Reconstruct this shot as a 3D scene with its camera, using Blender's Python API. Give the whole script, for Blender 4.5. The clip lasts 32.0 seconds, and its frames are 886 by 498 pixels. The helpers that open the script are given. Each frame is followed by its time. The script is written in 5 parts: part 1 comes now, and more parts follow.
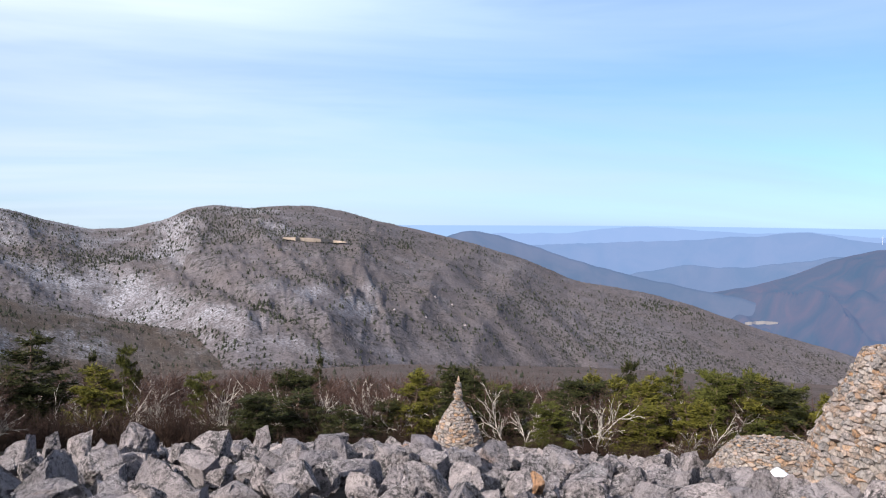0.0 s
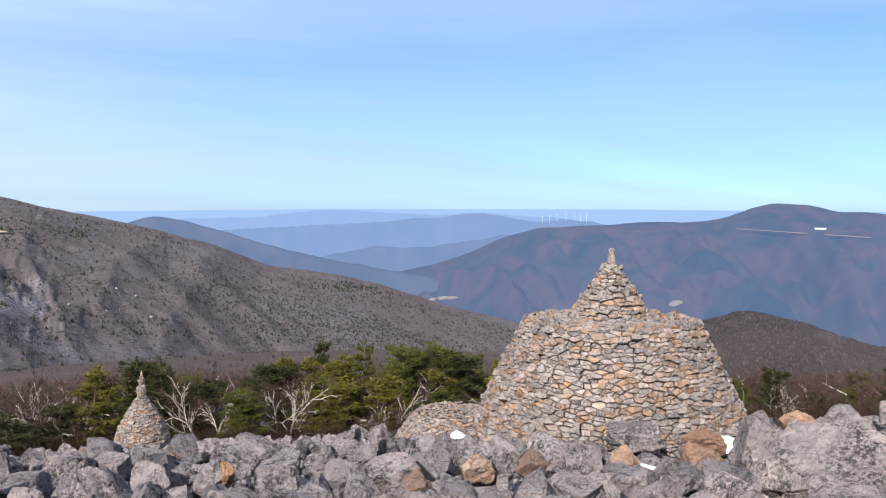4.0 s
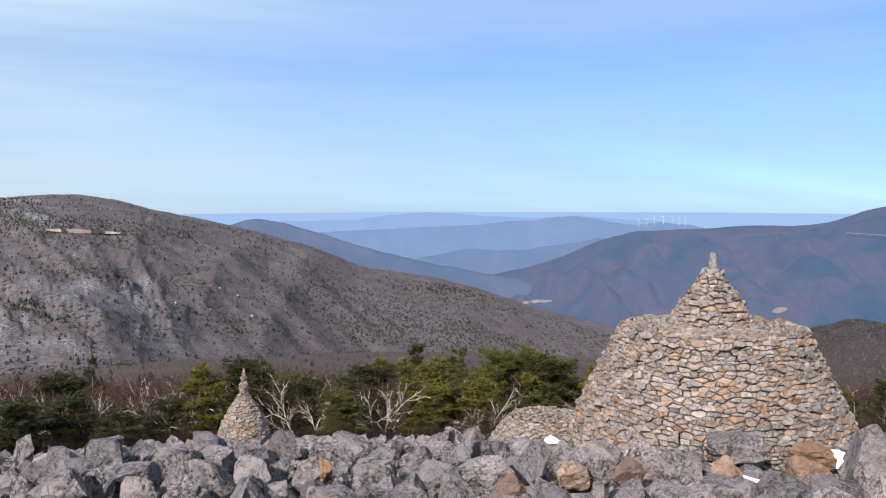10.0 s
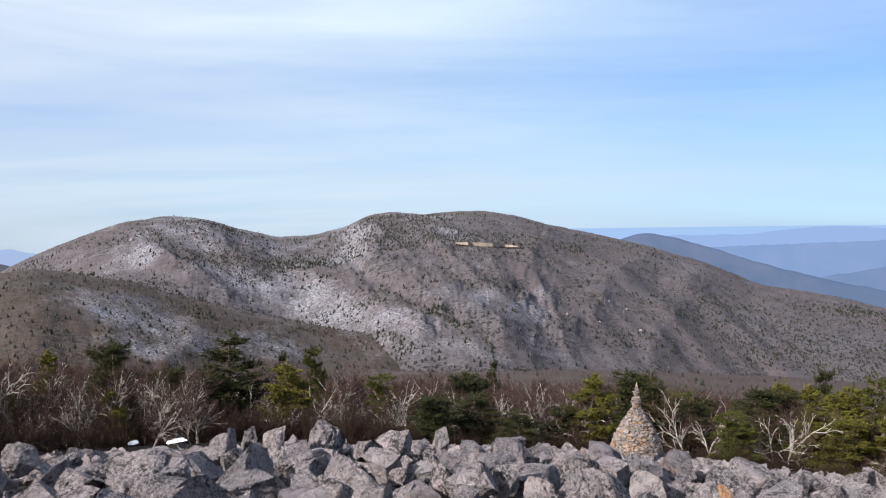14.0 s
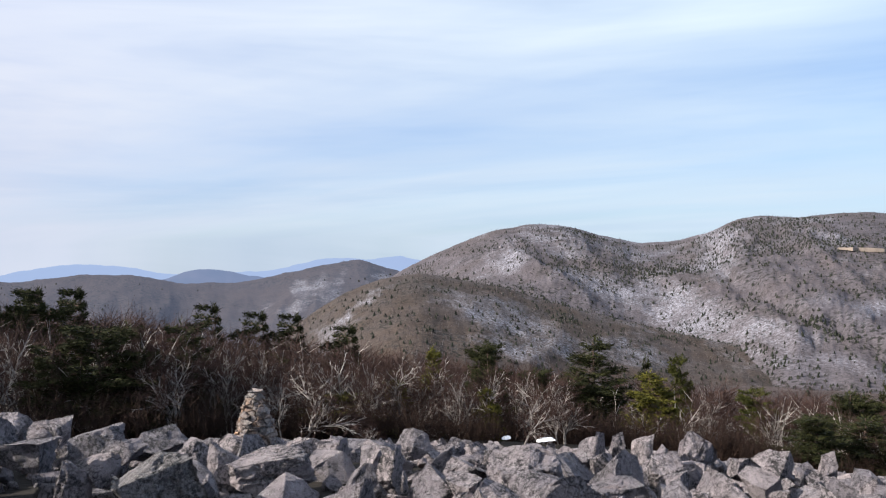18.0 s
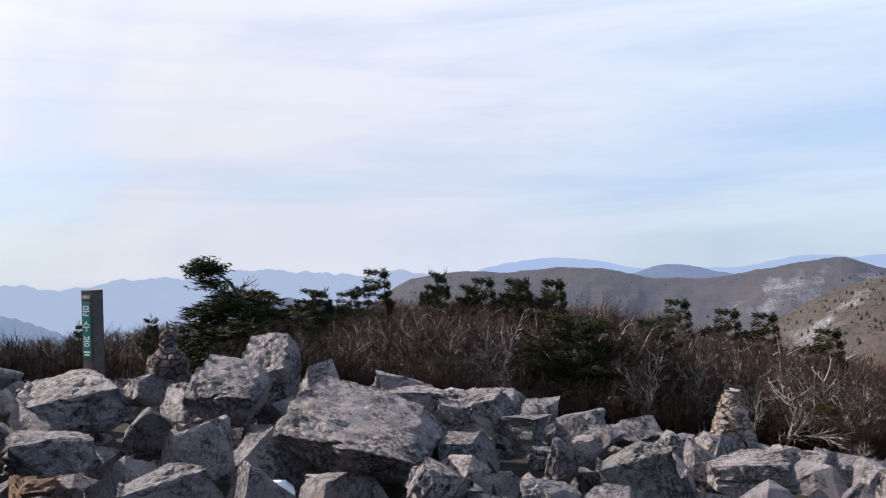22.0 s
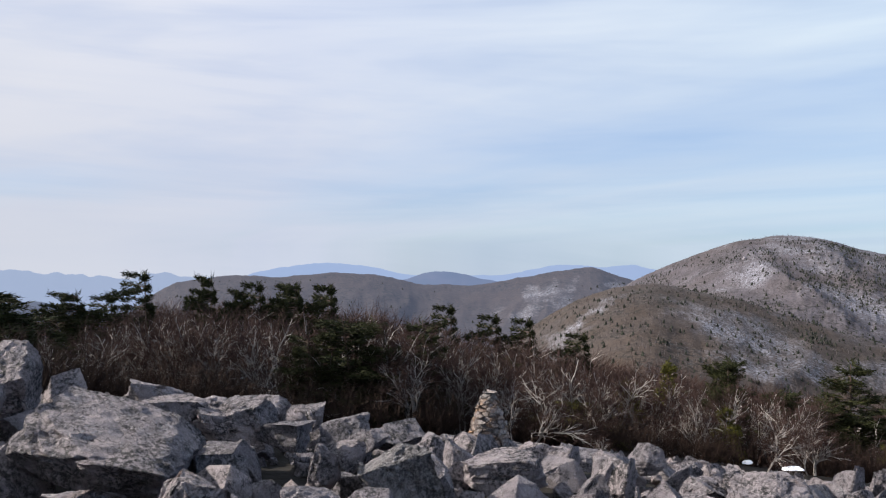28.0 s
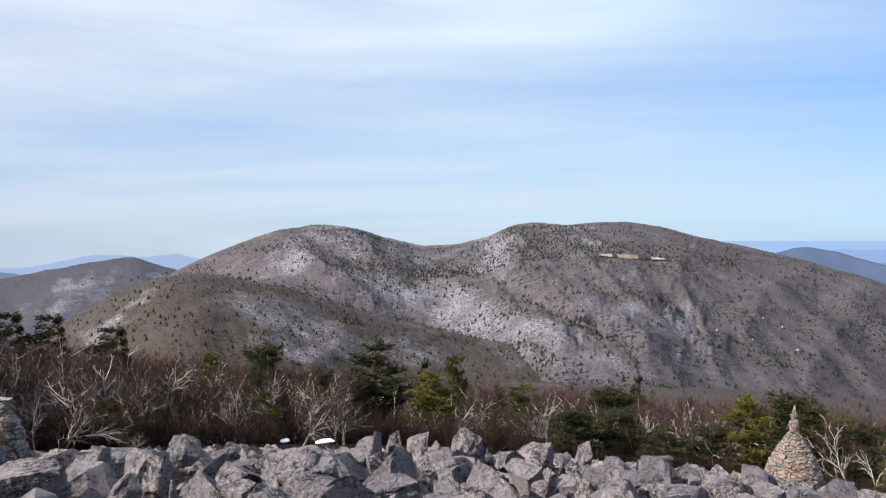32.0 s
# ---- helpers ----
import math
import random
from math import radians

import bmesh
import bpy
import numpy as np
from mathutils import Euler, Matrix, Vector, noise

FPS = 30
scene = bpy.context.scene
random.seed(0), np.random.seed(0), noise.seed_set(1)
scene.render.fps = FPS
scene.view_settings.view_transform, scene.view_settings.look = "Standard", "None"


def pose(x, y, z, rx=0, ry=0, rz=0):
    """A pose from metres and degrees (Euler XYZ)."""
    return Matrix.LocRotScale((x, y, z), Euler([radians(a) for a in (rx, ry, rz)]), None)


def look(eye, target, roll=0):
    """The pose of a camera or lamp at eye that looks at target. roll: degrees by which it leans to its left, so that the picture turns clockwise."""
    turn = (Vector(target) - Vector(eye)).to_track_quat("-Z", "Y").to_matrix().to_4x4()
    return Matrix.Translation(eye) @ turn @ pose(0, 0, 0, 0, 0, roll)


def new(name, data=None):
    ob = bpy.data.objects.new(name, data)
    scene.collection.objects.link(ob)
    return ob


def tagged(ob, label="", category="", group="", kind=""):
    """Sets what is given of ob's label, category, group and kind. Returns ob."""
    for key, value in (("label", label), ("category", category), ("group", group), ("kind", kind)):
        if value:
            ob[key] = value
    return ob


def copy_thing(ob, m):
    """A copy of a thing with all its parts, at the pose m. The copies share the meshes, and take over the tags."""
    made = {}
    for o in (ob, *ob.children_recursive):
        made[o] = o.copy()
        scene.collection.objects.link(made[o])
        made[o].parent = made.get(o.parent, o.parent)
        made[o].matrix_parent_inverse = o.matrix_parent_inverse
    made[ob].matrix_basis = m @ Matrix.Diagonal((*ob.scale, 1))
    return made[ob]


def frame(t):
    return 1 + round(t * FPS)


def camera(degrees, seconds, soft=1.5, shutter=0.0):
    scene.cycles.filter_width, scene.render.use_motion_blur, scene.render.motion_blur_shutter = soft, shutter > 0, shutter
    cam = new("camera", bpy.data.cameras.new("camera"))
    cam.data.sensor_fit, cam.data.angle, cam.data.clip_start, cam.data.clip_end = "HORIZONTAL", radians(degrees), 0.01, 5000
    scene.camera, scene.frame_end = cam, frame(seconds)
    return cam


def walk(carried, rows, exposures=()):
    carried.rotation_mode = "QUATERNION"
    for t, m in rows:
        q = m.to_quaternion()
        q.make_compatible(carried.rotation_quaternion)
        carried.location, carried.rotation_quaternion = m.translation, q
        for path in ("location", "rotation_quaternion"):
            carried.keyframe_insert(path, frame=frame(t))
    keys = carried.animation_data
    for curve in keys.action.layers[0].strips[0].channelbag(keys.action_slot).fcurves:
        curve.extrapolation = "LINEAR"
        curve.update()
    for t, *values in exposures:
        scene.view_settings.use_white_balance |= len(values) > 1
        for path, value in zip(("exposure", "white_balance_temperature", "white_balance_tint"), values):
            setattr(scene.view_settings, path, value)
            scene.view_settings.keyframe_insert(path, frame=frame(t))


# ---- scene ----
# ---- the camera turns with the body on top of the boulder summit, held ARC metres before its axis ----
EYE = Vector((0.0, 0.0, 1.6))
ARC = 0.2
cam = camera(56.4, 32.0, soft=1.2)
# seconds, heading (clockwise from +y), pitch and lean in degrees
PATH = [(0.0, 6.7, -1.62, 0.91), (0.5, 10.45, -2.26, 0.77), (1.0, 13.11, -2.62, 1.03), (1.5, 15.05, -2.26, 0.93), (2.0, 17.37, -2.56, 0.65), (2.5, 19.43, -2.46, 0.69), (3.0, 22.28, -2.97, 0.68), (3.5, 24.96, -2.53, 0.71), (4.0, 27.85, -2.56, 0.1), (4.5, 30.83, -2.81, -0.26), (5.5, 36.2, -2.72, -0.4), (6.5, 38.45, -2.58, -0.43), (7.0, 38.07, -2.53, -0.58), (7.5, 35.64, -3.06, -0.91), (8.0, 32.3, -3.08, -0.47), (8.5, 29.51, -2.39, -0.35), (9.0, 27.0, -2.12, 0.03), (9.5, 23.9, -2.22, -0.0), (10.0, 21.37, -2.38, 0.17), (10.5, 17.93, -2.4, 0.32), (11.0, 13.76, -2.6, 0.01), (11.5, 10.21, -2.69, -0.06), (12.0, 6.69, -2.27, 0.19), (12.5, 3.48, -2.48, -0.12), (13.0, 1.09, -2.06, 0.01), (13.5, -2.23, -1.67, 0.05), (15.5, -13.44, -0.73, -0.31), (16.0, -17.24, -0.94, -0.56), (16.5, -20.41, -1.78, -1.05), (17.0, -24.2, -1.29, -0.24), (17.5, -26.91, -0.92, -0.41), (18.0, -29.83, -0.83, -0.71), (18.5, -31.86, -1.14, -0.27), (19.0, -34.86, -1.1, -0.09), (19.5, -38.14, -0.97, 0.06), (20.0, -41.34, -1.26, 0.5), (20.5, -45.8, -1.18, 0.35), (21.0, -50.05, -0.96, 0.02), (21.5, -56.3, -0.32, -0.35), (22.0, -61.47, -0.78, -0.7), (22.5, -65.59, -1.17, -0.74), (23.0, -67.79, -0.56, -1.14), (23.5, -71.36, -0.14, -0.97), (24.0, -75.75, 0.08, -1.28), (24.5, -78.66, -0.06, -0.92), (25.0, -76.23, -0.43, -0.71), (25.5, -69.97, -1.28, 0.04), (26.0, -64.64, -1.14, 1.06), (26.5, -58.33, -1.07, 1.47), (28.5, -41.28, -0.07, 0.44), (29.0, -35.64, 0.29, 0.18), (29.5, -31.37, 0.59, 0.05), (30.0, -27.1, 0.08, 0.28), (30.5, -22.81, -0.03, -0.22), (31.0, -19.61, -0.38, -0.5), (31.5, -17.37, -0.74, -0.17), (32.0, -15.02, -0.78, 0.66)]


def aimed(a, p, r):
    return Matrix.Translation(EYE + Vector((math.sin(radians(a)), math.cos(radians(a)), 0)) * ARC) @ pose(0, 0, 0, 0, 0, -a) @ pose(0, 0, 0, 90 + p, 0, 0) @ pose(0, 0, 0, 0, 0, r)


walk(cam, [(t, aimed(a, p, r)) for t, a, p, r in PATH], [(0.0, 1.13), (2.5, 1.10), (4.0, 1.05), (7.0, 0.90), (9.5, 0.92), (12.0, 0.99), (16.0, 0.97), (20.0, 1.03), (23.0, 0.99), (25.0, 0.85), (26.5, 0.85), (30.5, 0.87), (32.0, 0.96)])

# ---- sky and sun ----
SUN_AZ, SUN_EL = -130.0, 31.0


def way(az, el):
    a, e = radians(az), radians(el)
    return Vector((math.sin(a) * math.cos(e), math.cos(a) * math.cos(e), math.sin(e)))


def spot(az, d, z=0.0):
    """The place at heading az, at plan distance d from the arc of the eye. Headings near by close in a little at both ends of the turn."""
    if d < 60:
        az += 0.6 * min(max((-55 - az) / 20, 0), 1) - 0.7 * min(max((az - 45) / 15, 0), 1)
    return Vector((math.sin(radians(az)) * (d + ARC), math.cos(radians(az)) * (d + ARC), z))


def seen(az, el, d):
    """The place at heading az, d metres off in plan, el degrees above the eye's level."""
    return spot(az, d, EYE.z + d * math.tan(radians(el)))


sun_data = bpy.data.lights.new("sun", "SUN")
sun_data.energy, sun_data.angle, sun_data.color = 5.0, radians(0.6), (1.0, 0.93, 0.84)
sun = new("sun", sun_data)
sun.matrix_world = look(way(SUN_AZ, SUN_EL) * 60, (0, 0, 0))

world = bpy.data.worlds.new("sky")
scene.world = world
world.use_nodes = True
wn, wl = world.node_tree.nodes, world.node_tree.links
wn.clear()


def node(nodes, kind, **values):
    n = nodes.new(kind)
    for key, value in values.items():
        n.inputs[key.replace("_", " ")].default_value = value
    return n


def ramp(nodes, stops):
    n = nodes.new("ShaderNodeValToRGB")
    e = n.color_ramp.elements
    while len(e) < len(stops):
        e.new(0.5)
    for k, (at, c) in zip(e, stops):
        k.position, k.color = at, (*c, 1) if len(c) == 3 else c
    return n


def mathn(nodes, links, op, a, b=None, c=None):
    n = nodes.new("ShaderNodeMath")
    n.operation = op
    for i, v in enumerate((a, b, c)):
        if v is None:
            continue
        if isinstance(v, (int, float)):
            n.inputs[i].default_value = v
        else:
            links.new(v, n.inputs[i])
    return n.outputs[0]


def mixc(nodes, links, fac, a, b, blend="MIX"):
    n = nodes.new("ShaderNodeMix")
    n.data_type, n.blend_type = "RGBA", blend
    for sock, v in ((n.inputs[0], fac), (n.inputs[6], a), (n.inputs[7], b)):
        if isinstance(v, (int, float)):
            sock.default_value = v
        elif isinstance(v, tuple):
            sock.default_value = (*v, 1)
        else:
            links.new(v, sock)
    return n.outputs[2]


sky = wn.new("ShaderNodeTexSky")
sky.sky_type, sky.sun_disc = "NISHITA", False
sky.sun_elevation, sky.sun_rotation = radians(SUN_EL), radians(SUN_AZ)
sky.altitude, sky.air_density, sky.dust_density, sky.ozone_density = 1500, 1.0, 1.2, 2.0
coord = wn.new("ShaderNodeTexCoord").outputs["Generated"]
sep = wn.new("ShaderNodeSeparateXYZ")
wl.new(coord, sep.inputs[0])
# thin cirrus: the direction laid on a high flat deck, drawn out into streaks
lift = mathn(wn, wl, "ADD", mathn(wn, wl, "MAXIMUM", sep.outputs[2], 0.0), 0.15)
deck = wn.new("ShaderNodeCombineXYZ")
wl.new(mathn(wn, wl, "DIVIDE", sep.outputs[0], lift), deck.inputs[0])
wl.new(mathn(wn, wl, "DIVIDE", sep.outputs[1], lift), deck.inputs[1])
turn = wn.new("ShaderNodeMapping")
turn.inputs["Rotation"].default_value = (0, 0, radians(28))
turn.inputs["Scale"].default_value = (0.16, 0.55, 1)
wl.new(deck.outputs[0], turn.inputs[0])
n1 = node(wn, "ShaderNodeTexNoise", Scale=1.1, Detail=5.0, Roughness=0.5, Distortion=0.4)
wl.new(turn.outputs[0], n1.inputs["Vector"])
r1 = ramp(wn, [(0.34, (0, 0, 0)), (0.68, (1, 1, 1))])
wl.new(n1.outputs[0], r1.inputs[0])
# the veil thickens towards the sun
dot = wn.new("ShaderNodeVectorMath")
dot.operation = "DOT_PRODUCT"
wl.new(coord, dot.inputs[0])
dot.inputs[1].default_value = way(SUN_AZ + 6, 10)
near_sun = wn.new("ShaderNodeMapRange")
near_sun.inputs[1].default_value, near_sun.inputs[2].default_value = -1.0, 1.0
wl.new(dot.outputs["Value"], near_sun.inputs[0])
veil = ramp(wn, [(0.0, (0.18, 0.18, 0.18)), (0.15, (0.52, 0.52, 0.52)), (0.3, (0.86, 0.86, 0.86)), (0.55, (0.92, 0.92, 0.92)), (1.0, (1, 1, 1))])
wl.new(near_sun.outputs[0], veil.inputs[0])
cover = mathn(wn, wl, "MULTIPLY_ADD", r1.outputs[0], 0.42, mathn(wn, wl, "MULTIPLY", veil.outputs[0], 0.72))
cover = mathn(wn, wl, "MINIMUM", cover, 1.0)
skyc = mixc(wn, wl, 1.0, sky.outputs[0], (0.084, 0.122, 0.172), "MULTIPLY")
glow = ramp(wn, [(0.0, (0.50, 0.63, 0.98)), (0.2, (0.66, 0.84, 1.03)), (0.35, (0.76, 0.90, 1.04)), (0.5, (0.80, 0.90, 1.02)), (0.7, (0.75, 0.81, 0.96)), (0.85, (0.80, 0.83, 0.93)), (1.0, (1.0, 0.99, 1.0))])
wl.new(near_sun.outputs[0], glow.inputs[0])
bands = node(wn, "ShaderNodeTexNoise", Scale=1.0, Detail=4.0, Roughness=0.5, Distortion=0.3)
wl.new(turn.outputs[0], bands.inputs["Vector"])
shade = ramp(wn, [(0.34, (0.88, 0.91, 0.96)), (0.5, (0.99, 0.995, 1.0)), (0.66, (1.06, 1.045, 1.02))])
wl.new(bands.outputs[0], shade.inputs[0])
cloudc = mixc(wn, wl, 1.0, glow.outputs[0], shade.outputs[0], "MULTIPLY")
# long flat bands of thin cloud, and the air brightening upwards
flat = wn.new("ShaderNodeMapping")
flat.inputs["Rotation"].default_value = (radians(2.5), radians(-4), 0)
flat.inputs["Scale"].default_value = (1.3, 1.3, 13.0)
wl.new(coord, flat.inputs[0])
n3 = node(wn, "ShaderNodeTexNoise", Scale=1.0, Detail=5.0, Roughness=0.55, Distortion=0.5)
wl.new(flat.outputs[0], n3.inputs["Vector"])
streak = ramp(wn, [(0.36, (0.87, 0.90, 0.95)), (0.5, (1.0, 1.0, 1.0)), (0.64, (1.05, 1.035, 1.01))])
wl.new(n3.outputs[0], streak.inputs[0])
cloudc = mixc(wn, wl, 0.85, cloudc, streak.outputs[0], "MULTIPLY")
upward = ramp(wn, [(0.0, (0.87, 0.88, 0.90)), (0.12, (0.95, 0.95, 0.96)), (0.3, (1.06, 1.06, 1.06)), (0.45, (1.12, 1.12, 1.12))])
wl.new(sep.outputs[2], upward.inputs[0])
cloudc = mixc(wn, wl, 1.0, cloudc, upward.outputs[0], "MULTIPLY")
ray = mathn(wn, wl, "MULTIPLY", mathn(wn, wl, "SUBTRACT", n3.outputs[0], 0.5), 0.6)
cover = mathn(wn, wl, "MINIMUM", mathn(wn, wl, "MAXIMUM", mathn(wn, wl, "ADD", cover, ray), 0.0), 1.0)
tint = mixc(wn, wl, cover, skyc, cloudc)
back = wn.new("ShaderNodeBackground")
wl.new(tint, back.inputs[0])
back.inputs[1].default_value = 0.5
wl.new(back.outputs[0], wn.new("ShaderNodeOutputWorld").inputs[0])


# ---- materials ----
def material(name):
    m = bpy.data.materials.new(name)
    m.use_nodes = True
    nodes, links = m.node_tree.nodes, m.node_tree.links
    return m, nodes, links, nodes["Principled BSDF"]


def noisy(nodes, links, vec, scale, detail=6.0, rough=0.6, dist=0.0):
    n = node(nodes, "ShaderNodeTexNoise", Scale=scale, Detail=detail, Roughness=rough, Distortion=dist)
    links.new(vec, n.inputs["Vector"])
    return n.outputs[0]


def banded(nodes, links, fac, lo, hi):
    n = nodes.new("ShaderNodeMapRange")
    n.inputs[1].default_value, n.inputs[2].default_value = lo, hi
    links.new(fac, n.inputs[0])
    return n.outputs[0]


def bumped(nodes, links, bsdf, fac, strength, distance):
    b = nodes.new("ShaderNodeBump")
    b.inputs["Strength"].default_value, b.inputs["Distance"].default_value = strength, distance
    links.new(fac, b.inputs["Height"])
    links.new(b.outputs[0], bsdf.inputs["Normal"])


def chance(nodes, links):
    """A number of its own for each object and each loose piece."""
    a = nodes.new("ShaderNodeObjectInfo").outputs["Random"]
    b = nodes.new("ShaderNodeNewGeometry").outputs["Random Per Island"]
    return mathn(nodes, links, "FRACT", mathn(nodes, links, "ADD", a, b))


def shifted(nodes, links, rnd):
    """World place, moved by chance from piece to piece."""
    pos = nodes.new("ShaderNodeNewGeometry").outputs["Position"]
    c = nodes.new("ShaderNodeCombineXYZ")
    links.new(mathn(nodes, links, "MULTIPLY", rnd, 57.0), c.inputs[0])
    v = nodes.new("ShaderNodeVectorMath")
    links.new(pos, v.inputs[0])
    links.new(c.outputs[0], v.inputs[1])
    return v.outputs[0]


def rock_material(name, tones, rust, spots, pale, bump=0.6):
    m, nodes, links, bsdf = material(name)
    rnd = chance(nodes, links)
    vec = shifted(nodes, links, rnd)
    tone = ramp(nodes, tones)
    links.new(rnd, tone.inputs[0])
    big = noisy(nodes, links, vec, 1.7, 6, 0.65, 0.15)
    k = mixc(nodes, links, banded(nodes, links, big, 0.3, 0.7), (0.70, 0.70, 0.73), (1.36, 1.33, 1.30))
    col = mixc(nodes, links, 1.0, tone.outputs[0], k, "MULTIPLY")
    # iron stains
    iron = mathn(nodes, links, "MULTIPLY", banded(nodes, links, noisy(nodes, links, vec, 1.1, 5, 0.6), 0.54, 0.70),
                 banded(nodes, links, mathn(nodes, links, "FRACT", mathn(nodes, links, "MULTIPLY", rnd, 7.31)), 1 - rust, 1 - rust * 0.6))
    col = mixc(nodes, links, mathn(nodes, links, "MULTIPLY", iron, 0.8), col, (0.30, 0.15, 0.065))
    # dark and pale lichen in small specks, and hairline cracks
    fine = noisy(nodes, links, vec, 22.0, 7, 0.75)
    dark = mathn(nodes, links, "MULTIPLY", banded(nodes, links, fine, 0.44, 0.53), banded(nodes, links, noisy(nodes, links, vec, 1.9, 8, 0.82), 0.435, 0.56))
    col = mixc(nodes, links, mathn(nodes, links, "MULTIPLY", dark, spots), col, (0.04, 0.039, 0.041))
    light = mathn(nodes, links, "MULTIPLY", banded(nodes, links, noisy(nodes, links, vec, 30.0, 6, 0.7), 0.52, 0.60), banded(nodes, links, noisy(nodes, links, vec, 3.1, 4, 0.7), 0.48, 0.62))
    col = mixc(nodes, links, mathn(nodes, links, "MULTIPLY", light, pale), col, (0.45, 0.43, 0.45))
    crack = mathn(nodes, links, "ABSOLUTE", mathn(nodes, links, "SUBTRACT", noisy(nodes, links, vec, 1.5, 4, 0.55, 0.25), 0.5))
    open_ = banded(nodes, links, crack, 0.0, 0.006)
    col = mixc(nodes, links, 1.0, col, mixc(nodes, links, open_, (0.42, 0.41, 0.41), (1, 1, 1)), "MULTIPLY")
    grain = noisy(nodes, links, vec, 90.0, 4, 0.75)
    col = mixc(nodes, links, 0.6, col, mixc(nodes, links, banded(nodes, links, grain, 0.3, 0.7), (0.5, 0.5, 0.5), (1.5, 1.5, 1.5)), "MULTIPLY")
    links.new(col, bsdf.inputs["Base Color"])
    bsdf.inputs["Roughness"].default_value = 0.85
    bsdf.inputs["Specular IOR Level"].default_value = 0.25
    h = mathn(nodes, links, "ADD", noisy(nodes, links, vec, 7.0, 10, 0.72, 0.8), mathn(nodes, links, "MULTIPLY", open_, 0.16))
    bumped(nodes, links, bsdf, h, bump, 0.24)
    return m


ROCK = rock_material("weathered_quartzite", [(0.0, (0.204, 0.186, 0.213)), (0.25, (0.383, 0.339, 0.356)), (0.5, (0.226, 0.209, 0.233)), (0.75, (0.406, 0.354, 0.365)), (1.0, (0.282, 0.256, 0.278))], 0.13, 0.95, 0.7, 1.0)
WARM = rock_material("iron_stained_quartzite", [(0.0, (0.206, 0.185, 0.185)), (0.14, (0.275, 0.230, 0.216)), (0.28, (0.259, 0.170, 0.115)), (0.42, (0.213, 0.197, 0.193)), (0.56, (0.290, 0.246, 0.220)), (0.70, (0.153, 0.140, 0.139)), (0.80, (0.259, 0.151, 0.085)), (0.88, (0.245, 0.216, 0.201)), (1.0, (0.199, 0.174, 0.170))], 0.20, 0.8, 0.4, 0.5)
STAINED = rock_material("quartzite_with_orange_lichen", [(0.0, (0.27, 0.255, 0.262)), (1.0, (0.30, 0.28, 0.285))], 3.0, 0.9, 0.6, 1.0)
RUST = rock_material("rust_stained_quartzite", [(0.0, (0.27, 0.155, 0.09)), (0.3, (0.16, 0.105, 0.08)), (0.55, (0.31, 0.22, 0.17)), (0.8, (0.21, 0.12, 0.075)), (1.0, (0.15, 0.10, 0.08))], 0.5, 0.5, 0.3, 0.6)
# mixed stone tones, darkened to carry the shade on the backlit tall cairn
CAIRN = rock_material("cairn_stone", [(0.0, (0.048, 0.040, 0.045)), (0.14, (0.196, 0.146, 0.136)), (0.28, (0.071, 0.054, 0.061)), (0.40, (0.285, 0.217, 0.201)), (0.52, (0.066, 0.052, 0.054)), (0.64, (0.155, 0.128, 0.143)), (0.76, (0.155, 0.076, 0.052)), (0.88, (0.101, 0.084, 0.098)), (1.0, (0.202, 0.146, 0.132))], 0.15, 0.6, 0.5, 0.8)


def simple(name, base, other, scale, rough=0.9, bump=0.0, dist=0.02, spread=0.0):
    m, nodes, links, bsdf = material(name)
    rnd = chance(nodes, links)
    vec = shifted(nodes, links, rnd)
    fac = noisy(nodes, links, vec, scale, 6, 0.65)
    col = mixc(nodes, links, banded(nodes, links, fac, 0.3, 0.7), base, other)
    if spread:
        k = mathn(nodes, links, "MULTIPLY_ADD", rnd, spread * 2, 1 - spread)
        col = mixc(nodes, links, 1.0, col, k, "MULTIPLY")
    links.new(col, bsdf.inputs["Base Color"])
    bsdf.inputs["Roughness"].default_value = rough
    bsdf.inputs["Specular IOR Level"].default_value = 0.2
    if bump:
        bumped(nodes, links, bsdf, fac, bump, dist)
    return m


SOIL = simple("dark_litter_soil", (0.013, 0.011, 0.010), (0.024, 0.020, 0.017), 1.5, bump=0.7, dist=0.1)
BARK = simple("pale_birch_bark", (0.36, 0.33, 0.31), (0.17, 0.15, 0.14), 9.0, spread=0.3)
DARKBARK = simple("pine_bark", (0.12, 0.08, 0.06), (0.06, 0.045, 0.04), 8.0)
TWIG = simple("red_brown_twigs", (0.056, 0.032, 0.027), (0.031, 0.018, 0.015), 2.0, spread=0.4)
SHRUB = simple("brown_brush", (0.028, 0.015, 0.011), (0.014, 0.008, 0.006), 2.0, spread=0.35)
NEEDLE = simple("pine_needles", (0.058, 0.060, 0.010), (0.026, 0.030, 0.006), 1.2, rough=0.85, spread=0.4)
NEEDLE_DARK = simple("fir_needles", (0.028, 0.030, 0.007), (0.012, 0.015, 0.005), 1.2, rough=0.85, spread=0.4)
FAR_NEEDLE = simple("far_fir_needles", (0.022, 0.025, 0.016), (0.012, 0.015, 0.011), 0.05, rough=0.8, spread=0.4)
NEEDLE_GOLD = simple("yellow_green_needles", (0.100, 0.090, 0.012), (0.044, 0.046, 0.008), 1.2, rough=0.85, spread=0.4)
FAR_TWIG = simple("far_grey_twigs", (0.135, 0.118, 0.122), (0.070, 0.058, 0.060), 0.02, spread=0.5)
SNOW = simple("old_snow", (0.82, 0.84, 0.88), (0.70, 0.73, 0.80), 6.0, rough=0.6, bump=0.3)
POSTWOOD = simple("stained_post", (0.055, 0.045, 0.042), (0.10, 0.085, 0.08), 14.0, rough=0.75, bump=0.2)
